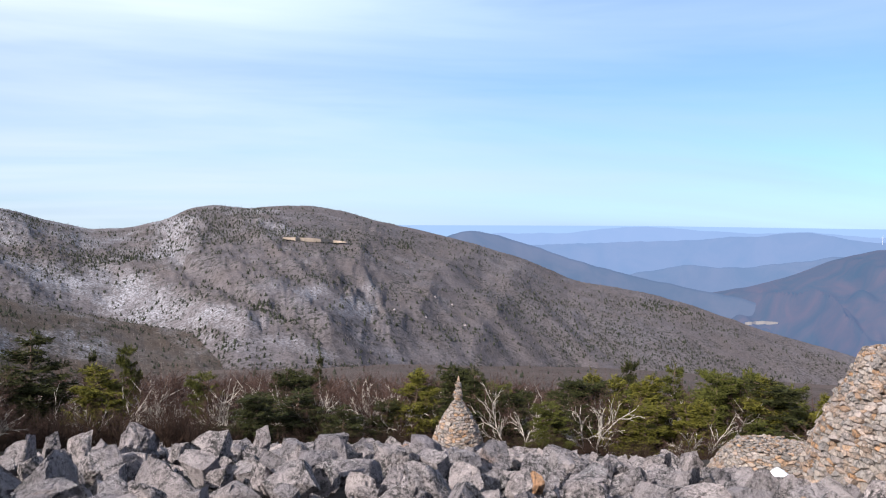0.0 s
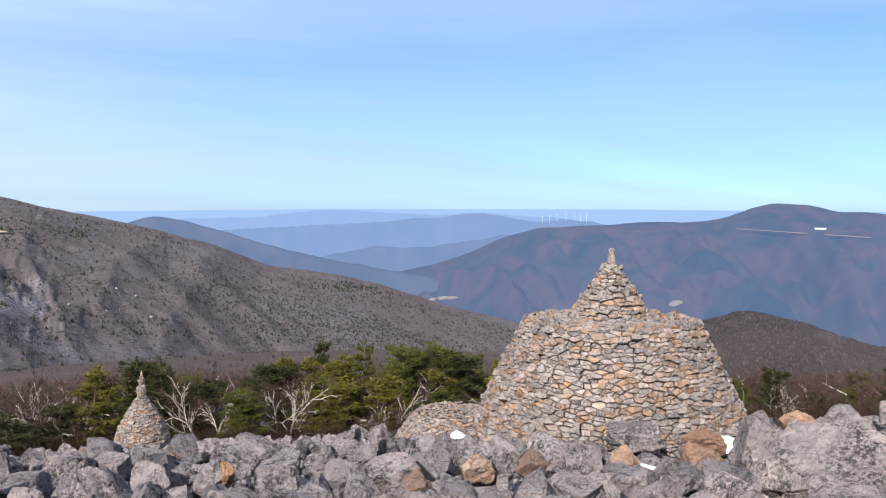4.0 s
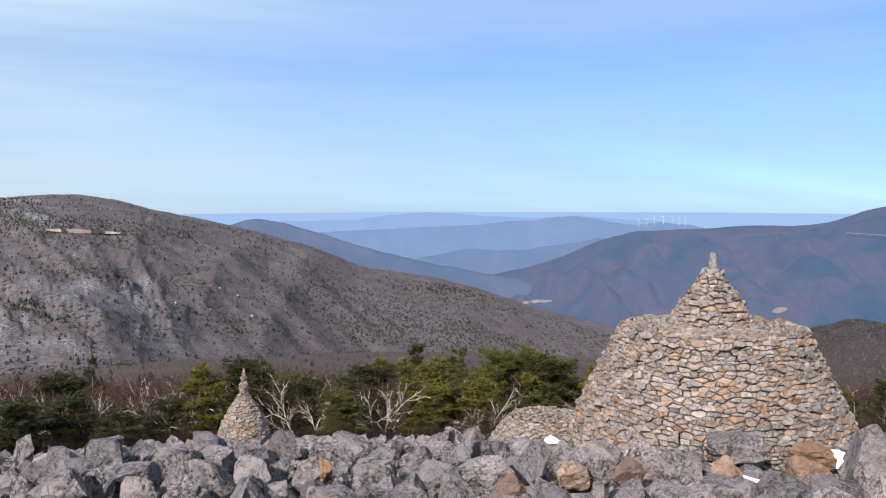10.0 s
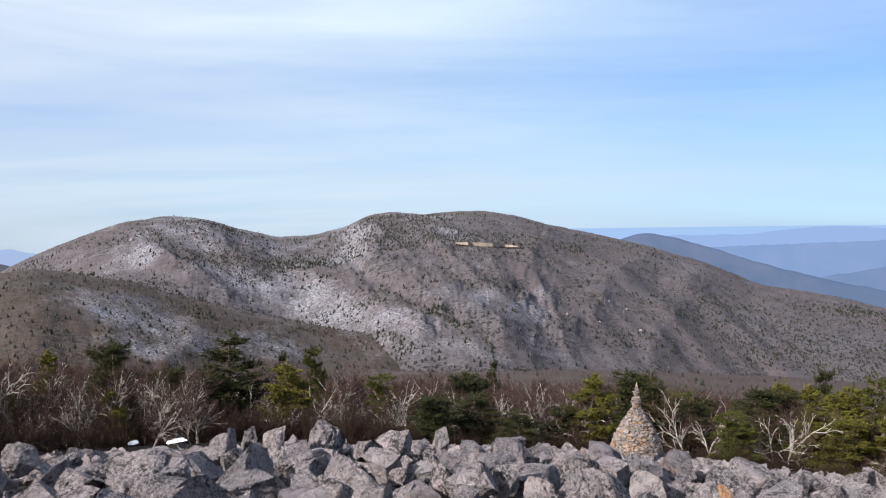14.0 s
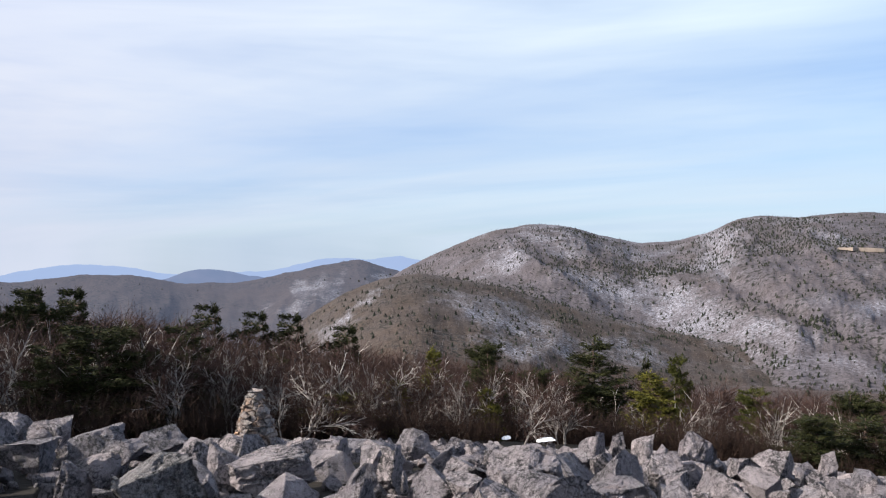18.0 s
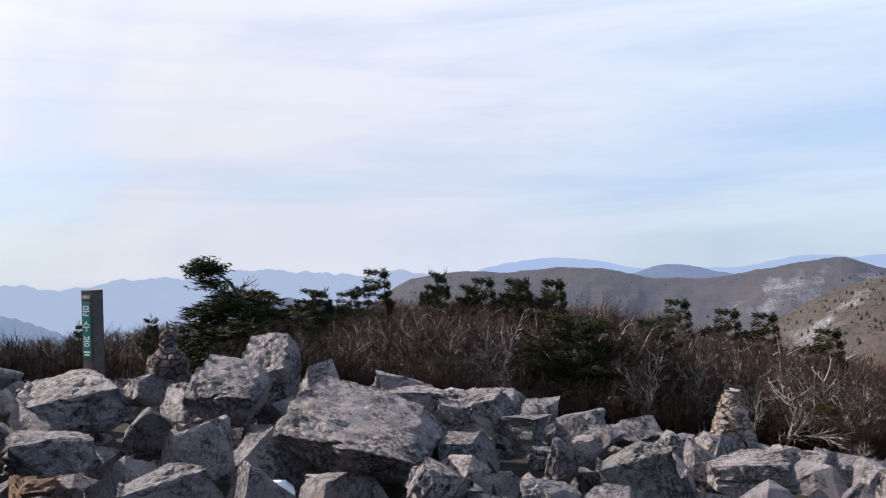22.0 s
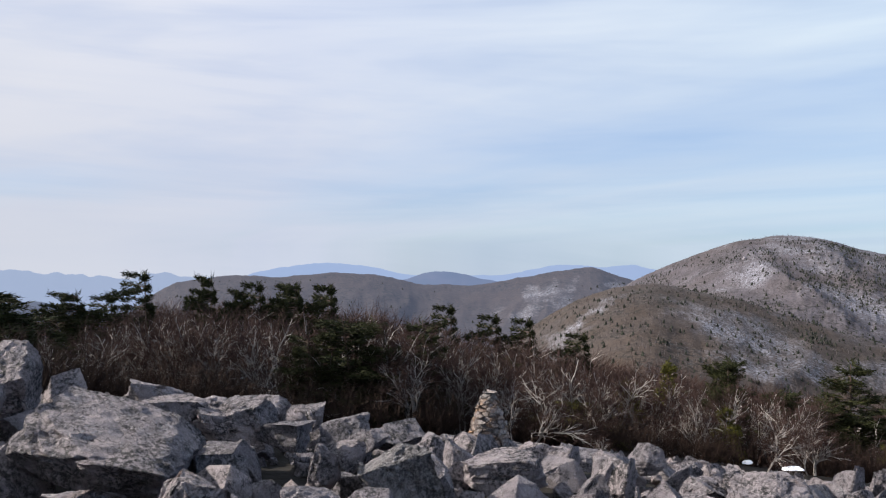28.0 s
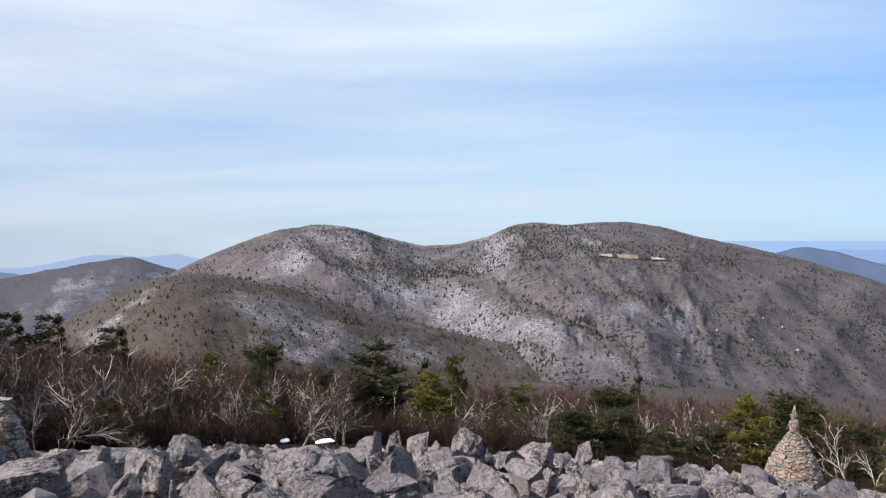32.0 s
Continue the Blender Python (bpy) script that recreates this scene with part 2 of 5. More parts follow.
SIGNGREEN = simple("green_sign_plate", (0.02, 0.13, 0.11), (0.03, 0.16, 0.14), 8.0, rough=0.5)
WHITE = simple("white_paint", (0.78, 0.79, 0.78), (0.66, 0.67, 0.66), 12.0, rough=0.6)


def slope_material(name, wood, grey, snow_amount, tan=(0.066, 0.051, 0.044), grain=0.11, glow=None, bare=0.02, white=(0.245, 0.245, 0.27)):
    """Wintry forest seen from afar: brown woods, grey trunks, streaks of snow and scree."""
    m, nodes, links, bsdf = material(name)
    pos = nodes.new("ShaderNodeNewGeometry").outputs["Position"]
    big = noisy(nodes, links, pos, 0.0042, 6, 0.6, 0.6)
    mid = noisy(nodes, links, pos, 0.02, 6, 0.65)
    upright = nodes.new("ShaderNodeMapping")
    upright.inputs["Scale"].default_value = (1, 1, 0.45)
    links.new(pos, upright.inputs[0])
    fine = noisy(nodes, links, upright.outputs[0], grain, 4, 0.8)
    col = mixc(nodes, links, banded(nodes, links, mid, 0.35, 0.65), wood, grey)
    col = mixc(nodes, links, mathn(nodes, links, "MULTIPLY", banded(nodes, links, big, 0.35, 0.6), 0.5), col, tan)
    stretch = nodes.new("ShaderNodeMapping")
    stretch.inputs["Scale"].default_value = (1, 1, 0.7)
    links.new(pos, stretch.inputs[0])
    patch = noisy(nodes, links, stretch.outputs[0], 0.010, 7, 0.75, 0.25)
    lo = 0.62 - 0.2 * snow_amount
    field = nodes.new("ShaderNodeAttribute")
    field.attribute_name = "snow"
    lying = mathn(nodes, links, "MULTIPLY_ADD", field.outputs["Fac"], 0.26, patch)
    flecks = mathn(nodes, links, "MULTIPLY", banded(nodes, links, lying, lo + bare, lo + bare + 0.26), banded(nodes, links, fine, 0.40, 0.60))
    # crowns of scattered conifers
    dots = mathn(nodes, links, "MULTIPLY", banded(nodes, links, noisy(nodes, links, pos, grain * 0.55, 2, 0.5), 0.53, 0.60), banded(nodes, links, noisy(nodes, links, pos, 0.011, 4, 0.6), 0.42, 0.58))
    col = mixc(nodes, links, mathn(nodes, links, "MULTIPLY", dots, 0.85), col, (0.016, 0.018, 0.015))
    # snow lies on the north-west slopes, little on the others
    px = nodes.new("ShaderNodeSeparateXYZ")
    links.new(pos, px.inputs[0])
    flecks = mathn(nodes, links, "MULTIPLY", flecks, mathn(nodes, links, "MULTIPLY_ADD", banded(nodes, links, px.outputs[0], 250.0, -400.0), 0.7, 0.3))
    col = mixc(nodes, links, mathn(nodes, links, "MULTIPLY", flecks, 0.8), col, white)
    col = mixc(nodes, links, 0.75, col, mixc(nodes, links, banded(nodes, links, fine, 0.3, 0.7), (0.35, 0.35, 0.36), (1.72, 1.70, 1.70)), "MULTIPLY")
    links.new(col, bsdf.inputs["Base Color"])
    bsdf.inputs["Roughness"].default_value = 0.95
    bsdf.inputs["Specular IOR Level"].default_value = 0.1
    bumped(nodes, links, bsdf, fine, 0.5, 0.2 / grain)
    # thin haze before a far slope, added as a glow over its colour
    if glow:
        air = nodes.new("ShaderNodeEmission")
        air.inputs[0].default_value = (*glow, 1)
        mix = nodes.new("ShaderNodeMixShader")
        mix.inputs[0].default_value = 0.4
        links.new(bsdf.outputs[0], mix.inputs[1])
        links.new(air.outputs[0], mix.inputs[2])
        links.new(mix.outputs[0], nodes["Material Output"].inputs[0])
    return m


# the blue cast of the distant air is mixed into these base colours
SLOPE = slope_material("wintry_mountain_forest", (0.056, 0.050, 0.057), (0.090, 0.083, 0.096), 1.0, (0.078, 0.064, 0.064), 0.24, bare=0.13, white=(0.25, 0.255, 0.30))
TANSLOPE = slope_material("bare_wooded_foothill", (0.045, 0.036, 0.032), (0.058, 0.051, 0.052), 0.9, (0.066, 0.046, 0.034), 0.3, bare=0.12, white=(0.25, 0.255, 0.30))
PLAINSLOPE = slope_material("brown_wooded_ridge", (0.030, 0.024, 0.026), (0.041, 0.035, 0.038), 0.5, (0.044, 0.034, 0.032), 0.3)
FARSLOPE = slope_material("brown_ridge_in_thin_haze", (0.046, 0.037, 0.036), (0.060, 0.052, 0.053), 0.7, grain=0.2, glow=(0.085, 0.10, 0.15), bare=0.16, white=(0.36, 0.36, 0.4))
NEARWOOD = slope_material("woodland_floor", (0.046, 0.035, 0.033), (0.080, 0.064, 0.062), 0.3, (0.066, 0.050, 0.046), 0.5)


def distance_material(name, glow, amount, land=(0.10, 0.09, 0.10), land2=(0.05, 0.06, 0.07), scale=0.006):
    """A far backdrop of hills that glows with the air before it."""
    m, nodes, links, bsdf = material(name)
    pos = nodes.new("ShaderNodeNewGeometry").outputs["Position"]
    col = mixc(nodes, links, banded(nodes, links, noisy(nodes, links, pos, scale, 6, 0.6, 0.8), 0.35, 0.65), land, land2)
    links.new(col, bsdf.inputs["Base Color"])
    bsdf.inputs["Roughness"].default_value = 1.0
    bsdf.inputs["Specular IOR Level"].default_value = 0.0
    # haze painted in: an even emission of the air's colour mixed over the land
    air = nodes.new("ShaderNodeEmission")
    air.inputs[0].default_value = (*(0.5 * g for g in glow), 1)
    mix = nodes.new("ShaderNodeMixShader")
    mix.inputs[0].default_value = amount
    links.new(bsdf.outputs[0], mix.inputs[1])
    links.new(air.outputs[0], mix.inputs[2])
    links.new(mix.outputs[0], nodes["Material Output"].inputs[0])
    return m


# ---- mesh helpers ----
def mesh_from(name, V, F, mat, smooth=False):
    """A mesh from arrays of points and of triangles or quads."""
    V, F = np.asarray(V, np.float32), np.asarray(F, np.int32)
    me = bpy.data.meshes.new(name)
    k = F.shape[1]
    me.vertices.add(len(V))
    me.vertices.foreach_set("co", V.ravel())
    me.loops.add(F.size)
    me.loops.foreach_set("vertex_index", F.ravel())
    me.polygons.add(len(F))
    me.polygons.foreach_set("loop_start", np.arange(0, F.size, k, dtype=np.int32))
    me.polygons.foreach_set("use_smooth", np.full(len(F), smooth))
    me.update(calc_edges=True)
    me.materials.append(mat)
    return me


def part(name, me, parent, label="", m=None):
    ob = new(name, me)
    ob.parent = parent
    if m is not None:
        ob.matrix_basis = m
    return tagged(ob, label)


class Heap:
    """Gathers pieces, given as points and triangles, into one mesh."""

    def __init__(self):
        self.v, self.f, self.n = [], [], 0

    def add(self, V, F):
        V = np.asarray(V, float)
        self.v.append(V)
        self.f.append(np.asarray(F, int) + self.n)
        self.n += len(V)

    def mesh(self, name, mat, smooth=False):
        return mesh_from(name, np.concatenate(self.v), np.concatenate(self.f), mat, smooth)


rng = np.random.default_rng(7)


# ---- the lie of the land ----
DIST = np.array([0, 6, 12, 19, 28, 40, 100, 300, 800, 2000, 4900.0])
SECTIONS = []


def section(az, *z):
    SECTIONS.append((az, np.array((0.0, *z))))


section(-180, -0.6, -.4, -1.2, -3, -5, -16, -60, -200, -380, -430)
section(-110, -0.55, -.2, -.8, -2.5, -4.5, -14, -60, -200, -380, -430)
section(-85, -0.5, -.3, -1.3, -2.8, -4.5, -14, -60, -200, -380, -430)
section(-70, -0.6, -.5, -1.8, -3.3, -5, -14, -60, -200, -380, -430)
section(-55, -0.7, -1.0, -2.6, -4.2, -6, -15, -60, -200, -380, -430)
section(-40, -0.75, -1.3, -2.9, -4.8, -8, -22, -62, -170, -300, -430)
section(-20, -0.75, -1.5, -3.2, -5.5, -9, -24, -62, -150, -300, -430)
section(0, -0.75, -1.6, -3.5, -6, -10, -24, -62, -150, -300, -430)
section(20, -0.8, -1.8, -3.6, -6.3, -10.5, -25, -66, -160, -320, -430)
section(35, -0.8, -1.9, -3.3, -6, -11, -28, -80, -200, -340, -430)
section(47, -0.75, -1.75, -3.1, -5, -10, -24, -70, -190, -380, -430)
section(62, -0.6, -1.05, -2.5, -5, -8, -22, -70, -190, -380, -430)
section(110, -0.6, -.5, -1.6, -3.5, -7, -20, -70, -200, -380, -430)
section(180, -0.6, -.4, -1.2, -3, -5, -16, -60, -200, -380, -430)
SEC_AZ = np.array([s[0] for s in SECTIONS])
SEC_Z = np.array([s[1] for s in SECTIONS])


def land(az, d):
    """Height of the ground at headings az and distances d (arrays)."""
    az, d = np.atleast_1d(np.asarray(az, float)), np.atleast_1d(np.asarray(d, float))
    az, d = np.broadcast_arrays((az + 180) % 360 - 180, d)
    i = np.clip(np.searchsorted(SEC_AZ, az, "right") - 1, 0, len(SEC_AZ) - 2)
    w = (az - SEC_AZ[i]) / (SEC_AZ[i + 1] - SEC_AZ[i])
    w = w * w * (3 - 2 * w)
    j = np.clip(np.searchsorted(DIST, d, "right") - 1, 0, len(DIST) - 2)
    q = (d - DIST[j]) / (DIST[j + 1] - DIST[j])
    return (1 - w) * ((1 - q) * SEC_Z[i, j] + q * SEC_Z[i, j + 1]) + w * ((1 - q) * SEC_Z[i + 1, j] + q * SEC_Z[i + 1, j + 1])


def polar(az, d, z):
    a = np.radians(az)
    return np.stack([np.sin(a) * (d + ARC), np.cos(a) * (d + ARC), z], -1)


def grid_faces(n, m, wrap=False):
    i, j = np.meshgrid(np.arange(n - 1), np.arange(m if wrap else m - 1), indexing="ij")
    a, b = i * m + j, i * m + (j + 1) % m
    return np.stack([a, b, b + m, a + m], -1).reshape(-1, 4)


def waves(x, y, seed, octaves=5, rough=0.55):
    """Smooth uneven ground: sums of turned sine waves."""
    r = np.random.default_rng(seed)
    out, amp, f = 0, 1.0, 1.0
    for _ in range(octaves):
        for _ in range(3):
            t, p = r.uniform(0, 6.28, 2)
            out = out + amp / 3 * np.sin((x * math.cos(t) + y * math.sin(t)) * f + p + 0.8 * np.sin((x * math.sin(t) - y * math.cos(t)) * f * 0.7 + p * 2))
        amp, f = amp * rough, f * 2.03
    return out


ga = np.arange(-180, 180, 1.5)
gd = np.concatenate([[0.01 - ARC], np.linspace(1.5, 40, 60), np.geomspace(43, 4900, 60)])
D2, A2 = np.meshgrid(gd, ga, indexing="ij")
P2 = polar(A2, D2, land(A2, D2))
P2[..., 2] -= np.where(D2 < 19, 0.2, 0)
P2[..., 2] += waves(P2[..., 0] * 0.3, P2[..., 1] * 0.3, 3, 4) * np.clip(D2 / 60, 0.05, 1.0) * np.clip(0.4 + D2 / 150, 0, 1.1)
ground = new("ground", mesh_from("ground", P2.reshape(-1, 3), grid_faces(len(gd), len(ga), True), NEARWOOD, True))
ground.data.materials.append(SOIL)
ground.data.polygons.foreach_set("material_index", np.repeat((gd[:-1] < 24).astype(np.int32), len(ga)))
tagged(ground, "dark stony soil and brown winter woodland falling away from the summit", "ground", kind="structure")


# ---- mountains ----
def to_line(x, y, line):
    """Distance from places (x, y) to a broken line."""
    best = np.full_like(x, 1e9)
    for (ax, ay), (bx, by) in zip(line, line[1:]):
        dx, dy = bx - ax, by - ay
        f = np.clip(((x - ax) * dx + (y - ay) * dy) / (dx * dx + dy * dy), 0, 1)
        best = np.minimum(best, np.hypot(x - ax - f * dx, y - ay - f * dy))
    return best


def ridge(name, crest, d_top, d_foot, drop, mat, label, relief=0.05, seed=1, step=0.12, rows=70, skew=6.0, category="mountain", ends=9.0, lump=0.0, jag=0.0, freq=0.3, spurs=(), snow=(), wooded=()):
    """A range: its crest runs over (heading, height angle) pairs at d_top, its flank falls by drop metres towards d_foot, with spurs and gullies."""
    ca, ce = np.array([c[0] for c in crest]), np.array([c[1] for c in crest])
    az = np.arange(ca[0] - ends, ca[-1] + ends, step)
    el = np.interp(az, ca, ce)
    k = max(1, int(0.5 / step))
    el = np.convolve(np.pad(el, k, mode="edge"), np.ones(2 * k + 1) / (2 * k + 1), "valid")
    out = np.maximum(ca[0] - az, 0) + np.maximum(az - ca[-1], 0)
    el = el - out * 0.35 - out ** 2 * 0.12
    k = max(1, int(3.5 / step))
    broad = np.convolve(np.pad(el, k, mode="edge"), np.ones(2 * k + 1) / (2 * k + 1), "valid")
    el = el + jag * waves(az * 2.2, az * 0 + seed, seed + 3, 4, 0.6)
    ztop, zlow = (EYE.z + d_top * np.tan(np.radians(e)) for e in (el, broad))
    s = np.linspace(-0.18, 1, rows)
    S, A = np.meshgrid(s, az, indexing="ij")
    down = np.clip(S, 0, 1)
    fade = np.clip(down * 2.2, 0, 1)
    Z0 = ztop * (1 - fade) + zlow * fade
    D = d_top + (d_foot - d_top) * S
    Z = Z0 - drop * (0.55 * down + 0.45 * down ** 1.7) - np.where(S < 0, -S * drop * 1.2, 0)
    u = A + skew * down
    w = waves(u * freq, down * 12 * freq, seed, 5, 0.55)
    w = -np.abs(w) * 1.3 + 0.35
    Z = Z + w * relief * drop * np.clip(down * 3.5, 0, 1) * (1 - 0.4 * down)
    Z = Z + lump * waves(A * 3, S * 90, seed + 9, 3, 0.6)
    E = np.degrees(np.arctan2(Z - EYE.z, D))
    rough = 0.55 * waves(A * 1.6, E * 1.6, seed + 5, 5, 0.65)
    for line, high, wide in spurs:
        Z = Z + high * np.clip(1 - to_line(A + rough, E + 0.5 * rough, line) / wide, 0, 1) ** 1.25 * np.clip(down * 6, 0, 1)
    me = mesh_from(name, polar(A, D, Z).reshape(-1, 3), grid_faces(rows, len(az)), mat, True)
    fields = dict(snow=np.zeros_like(A), wooded=np.zeros_like(A))
    for key, places in (("snow", snow), ("wooded", wooded)):
        for a0, e0, wa, we, tilt, k in places:
            c, n = math.cos(radians(tilt)), math.sin(radians(tilt))
            x, y = A - a0 + rough, e0 - E + 0.6 * rough
            q = np.hypot((x * c + y * n) / wa, (y * c - x * n) / we)
            fields[key] = np.maximum(fields[key], k * np.clip(1.5 - q, 0, 1))
        me.attributes.new(key, "FLOAT", "POINT").data.foreach_set("value", fields[key].ravel())
    ob = new(name, me)
    tagged(ob, label, category, kind="structure")
    return dict(az=az, s=s, A=A, D=D, Z=Z, wooded=fields["wooded"])


# where old snow shows and where firs stand thick: heading, height angle, half width, half height, slant, strength
SNOWFIELDS = [(-11.44, -1.28, 1.33, 1.57, 25, 1.00), (-22.15, -0.30, 2.94, 1.18, 20, 0.60), (-16.73, -0.89, 3.73, 1.49, 20, 0.60), (-14.97, -4.80, 5.88, 1.33, 17, 1.00), (-9.29, -6.46, 4.71, 0.86, 14, 0.85), (-26.12, -5.46, 4.51, 1.02, 20, 1.00), (-20.61, -7.85, 8.24, 0.78, 5, 0.85), (-25.26, -1.65, 1.33, 0.78, 0, 0.80), (-6.96, 0.79, 1.76, 0.39, 0, 0.70), (-2.30, -5.30, 0.63, 1.25, 65, 1.00), (0.80, -5.62, 0.78, 1.65, 50, 1.00), (-4.65, -0.69, 1.76, 0.78, 20, 0.60), (6.35, -5.29, 1.02, 1.18, -40, 0.50), (10.73, -2.48, 2.75, 0.55, 22, 0.60), (-4.65, -8.39, 8.24, 0.51, 3, 0.70), (-35.55, -4.50, 2.94, 0.35, -35, 0.80), (3.17, -2.57, 0.55, 1.33, 80, 0.50)]
FIRWOODS = [(-17.5, -2.6, 7.5, 2.6, 18, 0.30), (-6.0, -2.5, 5.0, 2.0, 12, 0.18), (-28.16, -3.23, 3.53, 0.39, 15, 1.00), (-22.15, -5.33, 2.94, 0.71, 30, 1.00), (-15.95, -7.01, 5.10, 0.35, 8, 1.00), (-9.68, -7.77, 5.10, 0.35, 6, 0.80), (-18.68, -2.64, 5.88, 0.71, 10, 0.55), (-1.99, -0.77, 1.57, 0.16, 0, 1.00), (3.52, -1.25, 1.02, 0.35, 0, 0.90), (-5.80, -5.92, 3.53, 0.35, 22, 0.70), (5.65, -7.33, 4.71, 0.47, 10, 0.50), (-19.84, 0.28, 2.35, 0.55, 15, 0.60)]
SPURS = [([(-10.5, -0.1), (-9.7, -2.6), (-5.0, -5.1), (-0.9, -6.8)], 16, 2.0), ([(-6.6, 0.9), (-4.7, -1.9), (-1.6, -4.1), (2.4, -7.1)], 10, 1.5), ([(1.7, 0.1), (1.0, -3.0), (3.0, -6.7)], 11, 1.8), ([(9.4, -1.1), (6.0, -4.0), (3.9, -7.4)], 11, 1.8), ([(-22.1, 0.7), (-19.1, -1.9), (-12.8, -3.8), (-6.6, -6.5)], 12, 1.8), ([(-25.2, -0.3), (-22.1, -3.0), (-16.7, -5.4)], 9, 1.5), ([(-12.0, -0.7), (-10.1, -3.8), (-5.0, -6.5)], -9, 1.1), ([(-0.1, -4.5), (2.4, -6.7)], -7, 0.8), ([(12.7, -2.1), (10.7, -5.0), (9.4, -7.9)], 9, 1.8), ([(17.2, -4.1), (15.7, -6.2)], 6, 1.6)]
MAIN = ridge("mountain", [(-31.97, -1.95), (-30.86, -1.32), (-28.6, -0.39), (-26.32, 0.43), (-23.62, 0.88), (-21.29, 0.66), (-18.95, -0.03), (-16.61, -0.52), (-14.26, -0.46), (-11.91, 0.14), (-10.36, 0.9), (-8.82, 1.15), (-6.53, 1.01), (-4.28, 1.21), (-2.07, 1.21), (0.09, 0.84), (2.21, 0.25), (5.61, -0.4), (8.22, -1.06), (12.03, -2.08), (15.91, -3.62), (20.58, -4.29), (23.7, -5.01), (27.63, -6.31), (33.11, -7.58), (36.98, -8.77)], 2300, 640, 330, SLOPE, "wide brown mountain with snow-streaked winter forest and two rounded tops", 0.035, 11, 0.1, 110, -26.0, jag=0.035, freq=0.30, spurs=SPURS, snow=SNOWFIELDS, wooded=FIRWOODS)
FOOT = ridge("foothill", [(-39.76, -5.68), (-37.0, -3.91), (-33.98, -2.77), (-31.24, -2.49), (-25.98, -3.44), (-22.52, -4.55), (-18.23, -5.66), (-12.75, -6.86), (-5.08, -7.94), (2.18, -8.39)], 1250, 420, 130, TANSLOPE, "tan wooded spur in front of the mountain with pale snow flecks", 0.05, 5, 0.1, 60, 8.0, lump=1.0, snow=SNOWFIELDS, wooded=FIRWOODS)
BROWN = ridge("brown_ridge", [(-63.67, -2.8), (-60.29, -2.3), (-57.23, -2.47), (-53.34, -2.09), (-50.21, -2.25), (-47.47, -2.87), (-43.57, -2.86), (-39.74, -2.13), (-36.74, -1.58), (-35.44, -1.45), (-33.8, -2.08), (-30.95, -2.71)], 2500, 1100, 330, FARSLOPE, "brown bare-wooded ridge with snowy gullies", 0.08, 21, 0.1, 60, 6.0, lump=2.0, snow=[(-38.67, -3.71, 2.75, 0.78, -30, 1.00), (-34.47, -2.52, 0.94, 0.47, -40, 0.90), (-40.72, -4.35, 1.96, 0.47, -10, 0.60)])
SPUR = ridge("wooded_spur", [(42.57, -8.37), (44.91, -7.2), (48.0, -6.29), (51.02, -6.75), (55.06, -7.97), (58.6, -8.57), (62.3, -8.21), (66.36, -7.63)], 1000, 300, 150, PLAINSLOPE, "grey-brown wooded spur with pale tracks below the summit", 0.12, 8, 0.12, 50, -8.0, lump=1.0)

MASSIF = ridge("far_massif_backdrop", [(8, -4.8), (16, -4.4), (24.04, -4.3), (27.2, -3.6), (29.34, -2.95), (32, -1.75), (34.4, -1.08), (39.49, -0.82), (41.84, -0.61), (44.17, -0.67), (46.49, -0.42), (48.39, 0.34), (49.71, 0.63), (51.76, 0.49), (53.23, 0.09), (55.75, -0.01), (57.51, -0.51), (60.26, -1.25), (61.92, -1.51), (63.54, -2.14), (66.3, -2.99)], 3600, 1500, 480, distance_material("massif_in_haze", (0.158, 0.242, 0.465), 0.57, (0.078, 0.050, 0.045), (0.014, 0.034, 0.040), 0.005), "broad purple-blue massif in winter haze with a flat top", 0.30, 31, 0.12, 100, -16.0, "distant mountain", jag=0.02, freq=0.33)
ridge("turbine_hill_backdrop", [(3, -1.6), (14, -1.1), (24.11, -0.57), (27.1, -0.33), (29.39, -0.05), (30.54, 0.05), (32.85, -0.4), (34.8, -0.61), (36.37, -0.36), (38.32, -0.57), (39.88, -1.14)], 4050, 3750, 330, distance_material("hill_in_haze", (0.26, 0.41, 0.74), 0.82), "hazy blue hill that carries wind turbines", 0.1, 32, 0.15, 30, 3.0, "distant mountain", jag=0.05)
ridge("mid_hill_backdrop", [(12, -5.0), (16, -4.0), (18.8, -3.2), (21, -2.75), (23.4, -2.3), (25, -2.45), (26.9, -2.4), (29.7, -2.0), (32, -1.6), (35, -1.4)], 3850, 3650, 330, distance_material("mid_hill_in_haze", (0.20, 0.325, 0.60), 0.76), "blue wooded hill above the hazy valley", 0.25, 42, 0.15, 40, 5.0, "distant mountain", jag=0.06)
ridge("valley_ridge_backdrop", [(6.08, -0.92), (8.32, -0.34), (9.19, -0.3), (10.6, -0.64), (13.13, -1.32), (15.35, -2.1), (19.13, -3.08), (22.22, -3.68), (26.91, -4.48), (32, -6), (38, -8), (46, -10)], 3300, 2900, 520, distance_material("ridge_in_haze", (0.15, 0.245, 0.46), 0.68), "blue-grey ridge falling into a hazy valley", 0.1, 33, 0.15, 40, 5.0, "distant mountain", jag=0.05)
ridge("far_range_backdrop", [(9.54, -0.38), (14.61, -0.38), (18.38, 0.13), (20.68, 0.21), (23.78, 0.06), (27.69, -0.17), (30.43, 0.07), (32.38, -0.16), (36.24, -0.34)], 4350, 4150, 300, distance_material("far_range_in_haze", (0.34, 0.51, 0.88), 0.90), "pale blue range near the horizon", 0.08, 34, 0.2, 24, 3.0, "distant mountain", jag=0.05)
